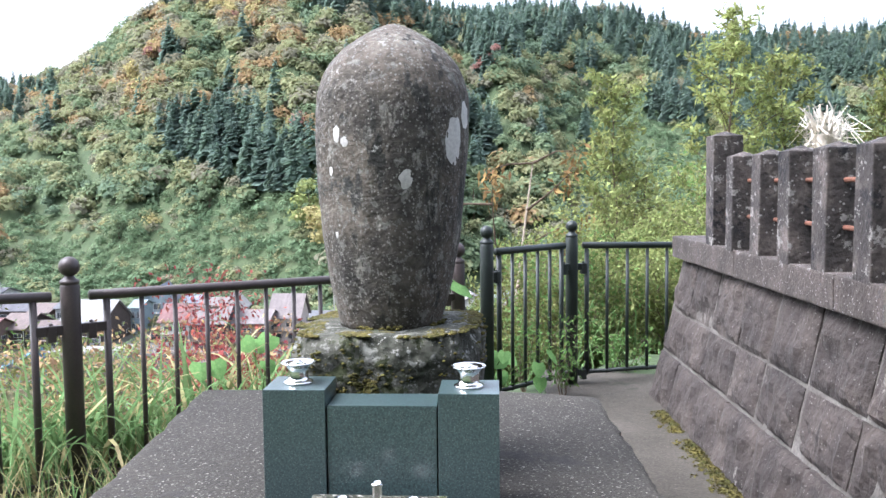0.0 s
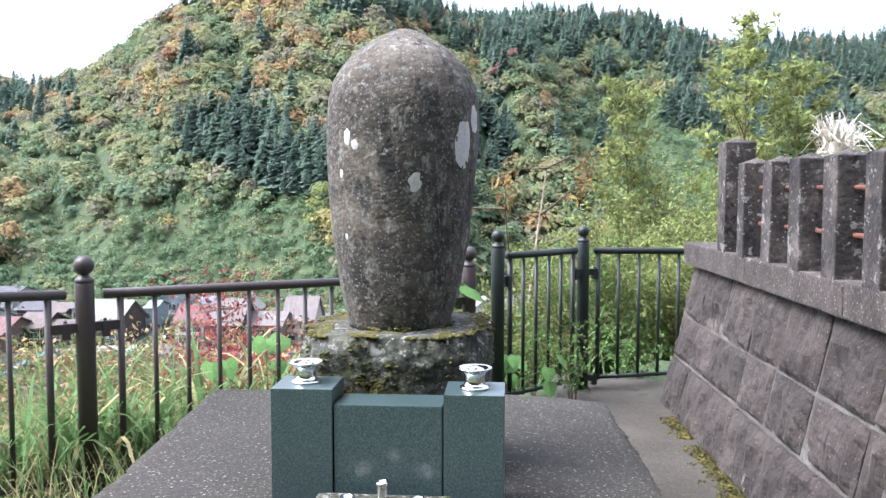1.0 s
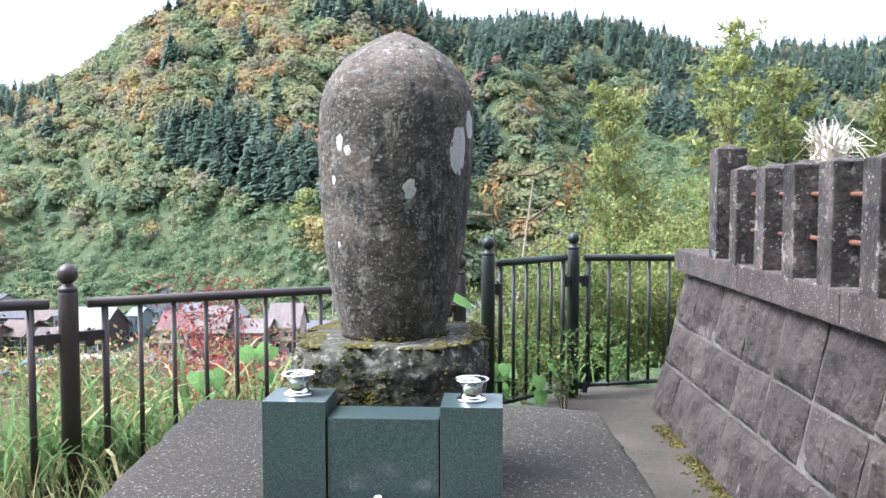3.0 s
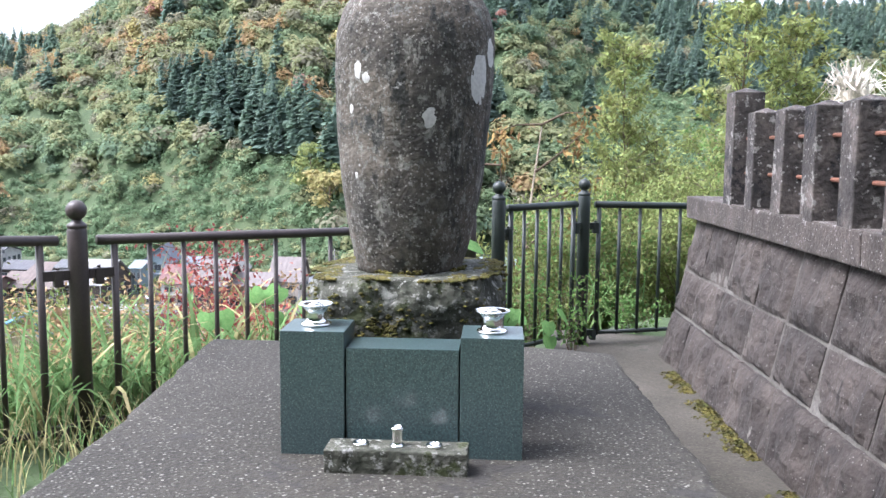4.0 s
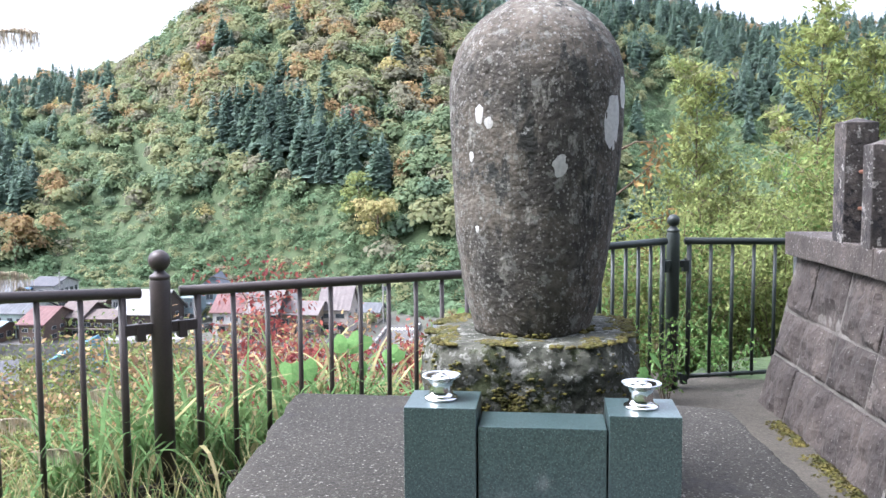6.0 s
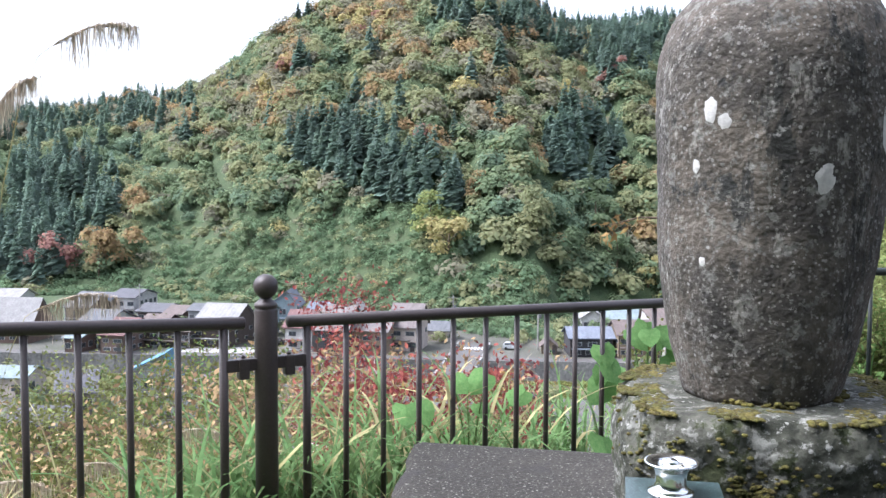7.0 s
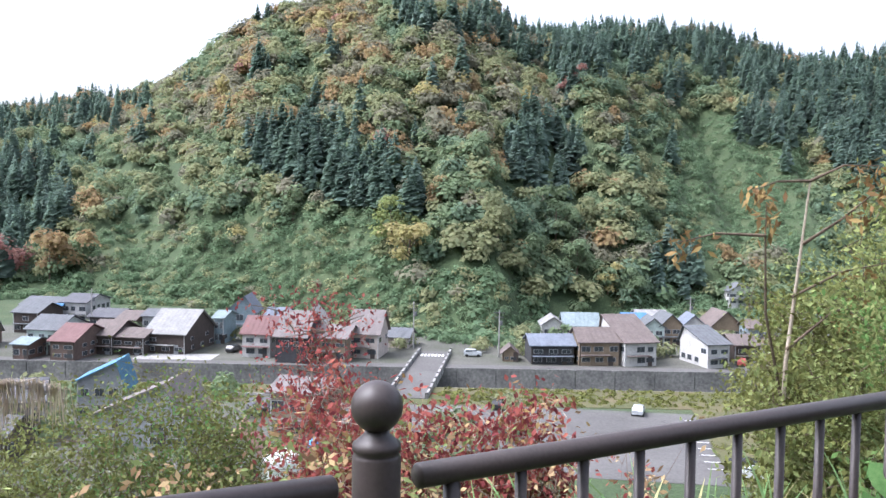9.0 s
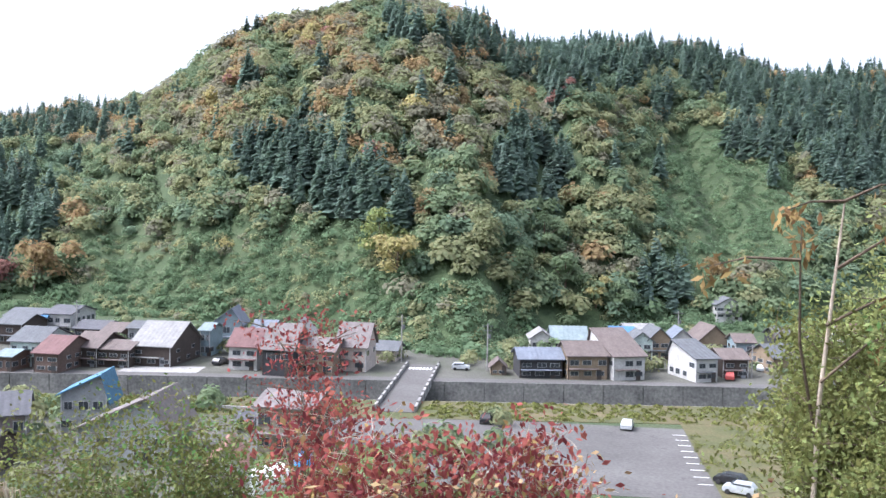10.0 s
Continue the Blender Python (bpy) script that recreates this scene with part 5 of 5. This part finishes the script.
# ---- plants behind the railing ----
def shrub(name, at, height, spread, stems, count, leaf, mat, label, category="shrub", drop=0.0, bark=BARK, thick=0.012, low=0.25, extra=None, share=0.0):
    thing = empty(name, at)
    bm = bmesh.new()
    tips = []
    for i in range(stems):
        a = random.uniform(0, 2 * math.pi)
        reach = spread * random.uniform(0.25, 1.0)
        hh = height * random.uniform(0.7, 1.05)
        pts = []
        for k in range(6):
            f = k / 5
            pts.append(Vector((math.cos(a) * reach * f ** 1.3, math.sin(a) * reach * f ** 1.3, hh * f - 0.1)) + Vector((random.gauss(0, 1), random.gauss(0, 1), 0)) * 0.03 * height * f)
        tube(bm, pts, [thick * (1.1 - k / 5) for k in range(6)], 5)
        for k in range(2, 6):
            for q in range(2):
                d = Vector((random.gauss(0, 1), random.gauss(0, 1), random.uniform(-0.2, 0.9))).normalized() * height * random.uniform(0.08, 0.2)
                tube(bm, [pts[k], pts[k] + d * 0.5 + Vector((0, 0, 0.02)), pts[k] + d], [thick * 0.4, thick * 0.3, thick * 0.12], 4)
                tips.append((pts[k], d))
    part("branchwork", bm, bark, thing)
    c = []
    for i in range(count):
        p, d = tips[int(rng.integers(len(tips)))]
        q = p + d * random.uniform(0.1, 1.1) + Vector((random.gauss(0, 1), random.gauss(0, 1), random.gauss(0, 1))) * height * 0.035
        if q.z > height * low * random.random():
            c.append(tuple(q))
    c = np.array(c)
    cut = int(len(c) * (1 - share))
    quads("foliage", leaves(c[:cut], leaf, leaf * 0.5, 0.4, drop), mat, thing)
    if extra is not None:
        quads("turning_foliage", leaves(c[cut:], leaf, leaf * 0.5, 0.4, drop), extra, thing)
    return tagged(thing, label, category)


def on_slope(x, y):
    return (x, y, float(ground_height(x, y)))


def plant(name, x, y, top, spread, stems, count, leaf, mat, label, **more):
    z = float(ground_height(x, y))
    return shrub(name, (x, y, z), (top - z) * (0.84 if top - z > 1.2 else 0.95), spread, stems, count, leaf, mat, label, **more)


# red shrubs and the red tree further down
for rx, ry, top, wide, count, other in ((-3.15, 8.4, -0.62, 0.42, 3400, L_RUST), (-2.75, 8.1, -0.7, 0.5, 3600, L_RUST), (-2.2, 8.5, -0.85, 0.6, 3800, L_OLIVE), (-1.65, 8.7, -0.9, 0.55, 3400, L_RUST), (-1.15, 8.9, -0.85, 0.42, 2200, L_RUST)):
    plant("red_shrub", rx, ry, top, wide, 30, count, 0.088, L_RED, "red autumn shrub with drooping leaves and bare tan stems", drop=1.1, extra=other, share=0.15, low=0.2, bark=PALEBARK, thick=0.009)
plant("red_shrub", -3.2, 5.6, -1.2, 0.7, 16, 2600, 0.07, L_RED, "low red autumn shrub below the railing", drop=0.6, extra=L_TAN, share=0.3, low=0.1)
plant("red_shrub", -1.6, 5.0, -0.75, 0.7, 16, 2600, 0.07, L_RED, "low red autumn shrub below the railing", drop=0.6, extra=L_TAN, share=0.3, low=0.1)
plant("red_tree", -6.75, 20.0, -0.7, 0.7, 14, 4200, 0.13, L_RED, "slender red-leaved tree on the slope", category="tree", drop=0.8, thick=0.04, low=0.35)
plant("dry_shrub", -2.0, 2.6, 0.1, 0.7, 26, 3600, 0.036, L_TAN, "shrub with dry tan curled leaves behind the railing", extra=L_OLIVE, share=0.35, thick=0.004, low=0.1)
plant("dry_shrub", -1.45, 3.2, 0.08, 0.7, 24, 3200, 0.036, L_TAN, "shrub with dry tan curled leaves among grass", extra=L_OLIVE, share=0.4, thick=0.004, low=0.1)
plant("dry_shrub", -2.9, 3.0, -0.35, 0.8, 24, 3200, 0.036, L_TAN, "shrub with dry tan leaves and green shoots", extra=L_OLIVE, share=0.5, thick=0.004, low=0.1)
plant("dry_shrub", -0.7, 3.5, 0.1, 0.7, 18, 1600, 0.036, L_TAN, "shrub with dry leaves and reddish stems", extra=L_RED, share=0.35, thick=0.004, low=0.1)
plant("dry_shrub", -1.75, 2.15, 0.12, 0.5, 18, 1800, 0.036, L_TAN, "shrub with dry tan curled leaves close to the railing", extra=L_OLIVE, share=0.3, thick=0.004, low=0.1)
plant("dry_shrub", -2.6, 2.0, 0.05, 0.5, 18, 1600, 0.036, L_TAN, "shrub with dry tan curled leaves close to the railing", extra=L_BUSH, share=0.5, thick=0.004, low=0.1)
plant("leafy_bush", -6.9, 9.0, -0.95, 1.1, 44, 22000, 0.06, L_BUSH, "olive green leafy bush on the slope", extra=L_OLIVE, share=0.3)
plant("leafy_bush", -5.5, 9.6, -0.8, 0.95, 44, 20000, 0.06, L_BUSH, "olive green leafy bush on the slope", extra=L_GREEN, share=0.3)
plant("leafy_bush", -4.7, 9.4, -1.15, 0.55, 30, 10000, 0.06, L_BUSH, "olive green leafy bush with yellowing tips", extra=L_OLIVE, share=0.4)
plant("leafy_bush", -3.2, 4.2, -0.55, 0.9, 26, 6000, 0.05, L_BUSH, "olive bush with small leaves below the railing", extra=L_YELLOW, share=0.3, thick=0.006)
plant("leafy_bush", -4.2, 3.4, -0.6, 1.0, 26, 6000, 0.05, L_BUSH, "olive bush with small leaves below the railing", extra=L_GREEN, share=0.3, thick=0.006)
plant("leafy_bush", 0.35, 4.6, -0.25, 0.4, 24, 5000, 0.045, L_BUSH, "mixed green bush with small leaves behind the railing", extra=L_OLIVE, share=0.5, thick=0.006, low=0.1)
# greenery beyond the green railing
plant("leafy_bush", 0.75, 4.9, 0.2, 0.6, 30, 13000, 0.036, L_BUSH, "olive green bush with small leaves beyond the railing", extra=L_OLIVE, share=0.45, thick=0.006, low=0.1)
plant("leafy_bush", 1.25, 5.2, 0.62, 0.7, 32, 15000, 0.04, L_OLIVE, "light green bush with small leaves beyond the railing", extra=L_GREEN, share=0.35, thick=0.007, low=0.1)
plant("leafy_bush", 2.1, 5.2, 0.8, 0.85, 34, 16000, 0.042, L_OLIVE, "light yellow-green bush with small leaves beyond the railing", extra=L_YELLOW, share=0.35, thick=0.008, low=0.1)
plant("leafy_bush", 3.0, 5.8, 1.2, 0.95, 34, 15000, 0.045, L_OLIVE, "light green bush beyond the railing", extra=L_GREEN, share=0.3, thick=0.01)
plant("leafy_bush", 1.85, 7.4, 1.25, 0.7, 34, 16000, 0.05, L_OLIVE, "light olive bush on the slope", extra=L_YELLOW, share=0.45, thick=0.01)
plant("leafy_bush", 1.05, 7.3, 0.35, 0.65, 34, 20000, 0.05, L_BUSH, "dense olive bush with a few yellow leaves on the slope", extra=L_OLIVE, share=0.3, thick=0.01, low=0.1)
plant("leafy_bush", 1.9, 9.4, 0.3, 0.9, 30, 14000, 0.06, L_BUSH, "dense olive bush further down the slope", extra=L_YELLOW, share=0.15, thick=0.01, low=0.1)
plant("leafy_bush", 2.5, 7.8, 1.0, 1.0, 32, 15000, 0.052, L_OLIVE, "yellow-green bush on the slope", extra=L_BUSH, share=0.4, thick=0.02)
plant("leafy_bush", 3.9, 8.0, 1.3, 1.1, 32, 14000, 0.052, L_OLIVE, "olive green bush on the slope", extra=L_YELLOW, share=0.3, thick=0.02)


def young_tree(x, y, top, reach, count, leaf, mat, extra, label):
    """A slender tree: a wavering leader, rising side branches that shorten upwards, twigs and leaf sprays."""
    foot = float(ground_height(x, y))
    tall = top - foot
    tree = empty("young_tree", (x, y, foot))
    lean = Vector((random.uniform(-0.1, 0.1), random.uniform(-0.1, 0.1), 0)) * tall * 0.3
    spine = [Vector((0, 0, -0.15)) + lean * (f * f) + Vector((random.gauss(0, 0.02), random.gauss(0, 0.02), tall * f)) for f in [i / 9 for i in range(10)]]
    bm = bmesh.new()
    tube(bm, spine, [0.034 * (1.06 - i / 9) for i in range(10)], 7)
    part("trunk", bm, BARK, tree)
    bm = bmesh.new()
    sprays = []
    for i in range(34):
        f = 0.34 + 0.64 * i / 33
        k = min(8, int(f * 9))
        p = spine[k].lerp(spine[k + 1], f * 9 - k)
        a = i * 2.4 + random.uniform(-0.4, 0.4)
        run = reach * (1.12 - f) ** 0.65 * random.uniform(0.55, 1.15)
        pts = [p + Vector((math.cos(a) * run * g, math.sin(a) * run * g, run * (0.75 * g - 0.12 * g * g))) + Vector((0, 0, random.gauss(0, 0.012))) for g in (0, 0.35, 0.7, 1.0)]
        tube(bm, pts, [0.013 * (1.2 - f), 0.009 * (1.2 - f), 0.005, 0.002], 5)
        for g in range(9):
            h = random.uniform(0.3, 1.0)
            q = pts[0].lerp(pts[3], h) + Vector((0, 0, 0.02))
            d = Vector((random.gauss(0, 1), random.gauss(0, 1), random.uniform(-0.1, 1.0))).normalized() * random.uniform(0.1, 0.24)
            tube(bm, [q, q + d], [0.003, 0.0012], 3)
            sprays.append((q, d))
        sprays.append((pts[2], pts[3] - pts[2]))
    part("branchwork", bm, BARK, tree)
    c = np.array([tuple(sprays[i % len(sprays)][0] + sprays[i % len(sprays)][1] * random.uniform(0.15, 1.1) + Vector((random.gauss(0, 0.018), random.gauss(0, 0.018), random.gauss(0, 0.018)))) for i in range(count)])
    rng.shuffle(c)
    cut = int(count * 0.65)
    quads("foliage", leaves(c[:cut], leaf, leaf * 0.36, 0.35, 0.1), mat, tree)
    quads("turning_foliage", leaves(c[cut:], leaf, leaf * 0.36, 0.35, 0.1), extra, tree)
    tagged(tree, label, "tree")


young_tree(2.95, 7.4, 2.55, 0.85, 5200, 0.075, L_YELLOW, L_OLIVE, "young yellow-green tree with thin branches above the bushes")
young_tree(3.75, 7.7, 2.2, 0.8, 4200, 0.075, L_OLIVE, L_YELLOW, "young olive tree with a spreading top")
young_tree(1.8, 7.0, 1.9, 0.75, 4400, 0.07, L_OLIVE, L_YELLOW, "slim young tree with light green leaves")
young_tree(5.1, 8.2, 1.95, 0.9, 3600, 0.075, L_BUSH, L_OLIVE, "small olive tree behind the stone posts")
plant("weed", 0.95, 3.0, 0.2, 0.25, 8, 420, 0.03, L_GREEN, "leafy green weed growing through the railing", thick=0.003, low=0.1)
plant("weed", 0.72, 3.15, 0.15, 0.22, 7, 380, 0.03, L_GREEN, "leafy green weed growing through the railing", thick=0.003, low=0.1)
plant("weed", 1.4, 3.75, -0.05, 0.3, 8, 520, 0.035, L_GREEN, "low leafy weed behind the railing", thick=0.003, low=0.05)
plant("weed", 0.2, 2.95, 0.05, 0.3, 8, 520, 0.03, L_GREEN, "leafy green weed behind the railing", thick=0.003, low=0.05)


def bare_sapling():
    tree = empty("bare_sapling", (0.88, 6.9, -3.0))
    bm = bmesh.new()
    tube(bm, [(-0.2, -0.1, 0), (-0.16, -0.05, 1.6), (-0.12, 0, 2.6), (-0.02, 0.1, 3.4), (0.06, 0.2, 3.98)], [0.024, 0.021, 0.017, 0.012, 0.007], 8)
    part("trunk", bm, PALEBARK, tree)
    bm = bmesh.new()
    limbs = [((-0.14, 0, 2.3), (-0.32, -0.2, 3.0), (-0.36, -0.3, 3.57), (-0.36, -0.3, 3.8)), ((-0.36, -0.3, 3.57), (-0.7, -0.3, 3.58), (-1.0, -0.3, 3.5)), ((0.06, 0.2, 3.98), (-0.2, 0.1, 3.97), (-0.4, 0.0, 3.9)),
             ((0.0, 0.1, 3.5), (0.25, 0.0, 3.7), (0.5, -0.1, 3.95)), ((-0.08, 0.05, 3.1), (0.3, 0.1, 3.3), (0.7, 0.0, 3.4)), ((0.06, 0.2, 3.98), (0.3, 0.2, 4.1), (0.55, 0.2, 4.1)), ((-0.12, 0, 2.7), (0.2, 0, 3.0), (0.5, 0.1, 3.05))]
    bm.free()
    for q in limbs:
        bm = bmesh.new()
        tube(bm, q, [0.014 * (1 - 0.8 * i / (len(q) - 1)) for i in range(len(q))], 6)
        part("limb", bm, BARK, tree)
    c = []
    for q in limbs:
        for i in range(34):
            a, b = Vector(q[-2]), Vector(q[-1])
            p = a.lerp(b, random.uniform(0.2, 1.1)) + Vector((random.gauss(0, 0.05), random.gauss(0, 0.05), random.gauss(-0.04, 0.05)))
            c.append(tuple(p))
    quads("foliage", leaves(np.array(c), 0.1, 0.035, 0.2, 0.8), L_RUST, tree)
    tagged(tree, "nearly bare pale sapling with a few rust leaves", "tree")


bare_sapling()


def blades(roots, length, width, bend, sway=0.6):
    k = len(roots)
    a = rng.uniform(0, 2 * math.pi, k)
    L = length * rng.uniform(0.6, 1.2, k)
    out = []
    d = np.stack([np.cos(a), np.sin(a), np.zeros(k)], axis=1)
    side = np.stack([-np.sin(a), np.cos(a), np.zeros(k)], axis=1)
    b = bend * rng.uniform(0.5, 1.4, k)
    prev = None
    n = 7
    for i in range(n + 1):
        f = i / n
        ang = b * f
        p = roots + d * (L * sway * (1 - np.cos(ang)) / np.maximum(b, 0.1) * 1.4)[:, None] + np.array([0, 0, 1]) * (L * np.sin(ang) / np.maximum(b, 0.1))[:, None]
        w = side * (width * (1 - f ** 2) + 0.0006) * 0.5
        cur = (p - w, p + w)
        if prev is not None:
            out.append(np.stack([prev[0], prev[1], cur[1], cur[0]], axis=1))
        prev = cur
    return np.concatenate(out)


def along_fence(n, s0, s1, o0, o1):
    s, o = rng.uniform(s0, s1, n), rng.uniform(o0, o1, n)
    x = A[0] + 0.745 * s - 0.667 * o
    y = A[1] + 0.667 * s + 0.745 * o
    return np.stack([x, y, ground_height(x, y) - 0.02], axis=1)


def grasses():
    tagged(quads("tall_grass", blades(along_fence(560, -0.3, 1.9, 0.06, 0.9), 0.72, 0.014, 2.3), GRASS), "tall arching green grass behind the railing", "grass", kind="stuff")
    tagged(quads("tall_grass", blades(along_fence(260, -0.4, 1.2, 0.05, 0.35), 0.72, 0.02, 2.3), GRASS), "broad arching green grass blades at the railing", "grass", kind="stuff")
    tagged(quads("dry_grass", blades(along_fence(180, -2.6, 2.2, 0.1, 1.8), 0.75, 0.007, 1.6), STRAW), "dry straw-coloured grass among the green", "grass", kind="stuff")
    tagged(quads("arching_grass", blades(along_fence(45, -0.2, 1.5, 0.04, 0.3), 0.85, 0.022, 2.5), STRAW), "pale arching grass blades at the railing", "grass", kind="stuff")
    tagged(quads("slope_grass", blades(along_fence(5000, -6, 7, 0.6, 7), 0.8, 0.016, 1.7), GRASS), "rough green grass down the slope", "grass", kind="stuff")
    n = 2600
    x, y = rng.uniform(-2.4, -0.6, n), rng.uniform(-0.9, 1.7, n)
    out = (x + 1.14) * -0.667 + (y - 1.32) * 0.745
    keep = (out > -0.5) & (out < 0.4)
    root = np.stack([x, y, np.full(n, -0.48)], axis=1)[keep]
    dry = rng.uniform(size=len(root)) < 0.55
    tagged(quads("verge_grass", blades(root[~dry], 0.3, 0.006, 1.6), GRASS), "short green grass between slab and railing", "grass", kind="stuff")
    tagged(quads("dry_verge_grass", blades(root[dry], 0.36, 0.005, 1.7), STRAW), "dry straw-coloured grass between slab and railing", "grass", kind="stuff")
    n = 1300
    y = rng.uniform(-1.0, 2.9, n)
    y = y[np.array([noise.noise(Vector((v * 2.2, 0.4, 1.0))) + 0.5 * noise.noise(Vector((v * 7, 0.4, 5.0))) > -0.02 for v in y])]
    n = len(y)
    x = np.array([wall_face(v, -0.47) for v in y]) - np.abs(rng.normal(0, 0.03, n)) - 0.005
    tagged(quads("wall_foot_moss", clumps(np.stack([x, y, np.full(n, -0.462)], axis=1), np.full(n, 0.022), 10, 0.35, 0.5), MOSS), "moss and litter along the foot of the wall", "moss", kind="stuff")


grasses()


def broad_leaf_mesh():
    bm = bmesh.new()
    pts = [(0, 0), (0.32, -0.12), (0.5, 0.12), (0.48, 0.42), (0.3, 0.74), (0, 1.02), (-0.3, 0.74), (-0.48, 0.42), (-0.5, 0.12), (-0.32, -0.12)]
    vs = [bm.verts.new((x, y, -0.18 * abs(x) + 0.06 * math.sin(y * 3))) for x, y in pts]
    mid = bm.verts.new((0, 0.4, 0.06))
    for a, b in zip(vs, vs[1:] + vs[:1]):
        bm.faces.new((a, b, mid))
    me = bpy.data.meshes.new("leaf")
    bm.to_mesh(me)
    bm.free()
    me.materials.append(L_KUDZU)
    return me


LEAF = broad_leaf_mesh()


def vine(s, o, foot, spots, size, label):
    x, y = A[0] + 0.745 * s - 0.667 * o, A[1] + 0.667 * s + 0.745 * o
    thing = empty("vine", (x, y, foot))
    bm = bmesh.new()
    for ds, dz, do in spots:
        px, py = 0.745 * ds - 0.667 * do, 0.667 * ds + 0.745 * do
        tube(bm, [(0, 0, 0), (px * 0.4, py * 0.4, (dz - foot) * 0.6), (px, py, dz - foot)], [0.004, 0.003, 0.002], 5)
        leaf = new("leaf", LEAF)
        leaf.parent = thing
        k = size * random.uniform(0.8, 1.2)
        leaf.matrix_basis = Matrix.Translation((px, py, dz - foot)) @ pose(0, 0, 0, random.uniform(35, 75), random.uniform(-20, 20), random.uniform(-10, 70)) @ pose(0, 0, 0, 0, 0, random.choice((150, 180, 205))) @ Matrix.Diagonal((k, k, k, 1))
    part("stem", bm, L_GREEN, thing)
    tagged(thing, label, "vine")


vine(1.72, 0.04, -0.45, [(random.uniform(-0.34, 0.24), random.uniform(-0.22, 0.26), random.uniform(-0.09, 0.04)) for i in range(20)], 0.115, "climbing vine with broad green leaves on the railing")
vine(0.85, 0.1, -0.45, [(random.uniform(-0.25, 0.25), random.uniform(-0.25, 0.08), random.uniform(-0.05, 0.08)) for i in range(11)], 0.09, "vine with broad green leaves low behind the railing")
vine(2.3, 0.1, -0.45, [(random.uniform(-0.15, 0.3), random.uniform(-0.32, -0.1), random.uniform(-0.3, 0.0)) for i in range(9)], 0.09, "low vine with broad green leaves")


def pampas(x, y, height, lean, size, label):
    foot = float(ground_height(x, y))
    thing = empty("pampas_grass", (x, y, foot))
    bm = bmesh.new()
    lx, ly = lean
    pts = [Vector((lx * f ** 2.2, ly * f ** 2.2, (height - foot) * (f - 0.18 * f ** 6))) for f in [i / 8 for i in range(9)]]
    tube(bm, pts, [0.004 * (1.1 - i / 9) for i in range(9)], 5)
    part("stalk", bm, STRAW, thing)
    d = (pts[-1] - pts[-2]).normalized()
    strands = []
    for i in range(int(size * 700) if height < 0.9 else 240):
        f = random.random()
        p = pts[-1] + d * (f - 0.15) * size * 0.9 + Vector((0, 0, -0.4 * size * f * f))
        L = size * random.uniform(0.2, 0.55) * (1 - 0.4 * f)
        q = p + d * L * 0.5 + Vector((random.gauss(0, 0.06), random.gauss(0, 0.06), -0.15)) * L
        e = q + Vector((random.gauss(0, 0.08), random.gauss(0, 0.08), -0.75)) * L
        s = Vector((random.gauss(0, 1), random.gauss(0, 1), 0)).normalized() * 0.0013
        strands += [[p - s, p + s, q + s, q - s], [q - s, q + s, e + s * 0.4, e - s * 0.4]]
    quads("plume", [[tuple(v) for v in s] for s in strands], PLUME, thing)
    tagged(thing, label, "pampas grass", "pampas grasses")


pampas(-2.5, 1.66, 0.62, (0.24, 0.1), 0.4, "pampas grass with a broad drooping beige plume")
pampas(-1.75, 1.55, 0.02, (0.16, 0.04), 0.2, "pampas grass with a drooping beige plume low behind the railing")
pampas(-1.85, 1.15, -0.02, (0.14, 0.03), 0.17, "pampas grass with a drooping beige plume low behind the railing")
pampas(-1.62, 1.02, -0.12, (0.12, 0.05), 0.2, "pampas grass with a drooping beige plume beside the railing post")
pampas(-2.2, 1.2, -0.1, (0.15, 0.02), 0.22, "pampas grass with a drooping beige plume beyond the railing")
pampas(-2.17, 1.26, 1.72, (0.32, 0.07), 0.36, "tall pampas grass with a pale plume against the sky")
pampas(-2.15, 1.2, 1.42, (0.12, 0.03), 0.3, "tall pampas grass with a pale plume against the sky")


def straw_figure():
    thing = empty("straw_bundle", (1.98, 1.86, 0.42))
    bm = bmesh.new()
    tube(bm, [(0, 0, 0), (0.02, 0, 0.3), (0.0, 0, 0.62)], [0.06, 0.07, 0.05], 9)
    part("core", bm, WEEDWHITE, thing)
    strands = []
    for i in range(420):
        z = random.uniform(0.3, 0.68)
        a = random.uniform(0, 2 * math.pi)
        p = Vector((math.cos(a) * 0.05, math.sin(a) * 0.05, z))
        q = p + Vector((math.cos(a) * 0.07, math.sin(a) * 0.07, random.uniform(-0.02, 0.1)))
        e = q + Vector((random.gauss(0, 0.05), random.gauss(0, 0.05), random.uniform(-0.12, 0.06)))
        s = Vector((-math.sin(a), math.cos(a), 0.3)) * 0.004
        strands += [[p - s, p + s, q + s, q - s], [q - s, q + s, e + s, e - s]]
    quads("tuft", [[tuple(v) for v in s] for s in strands], WEEDWHITE, thing)
    thing.scale = (0.75, 0.75, 0.9)
    tagged(thing, "bleached white withered plant tuft above the stone posts", "withered plant")


straw_figure()
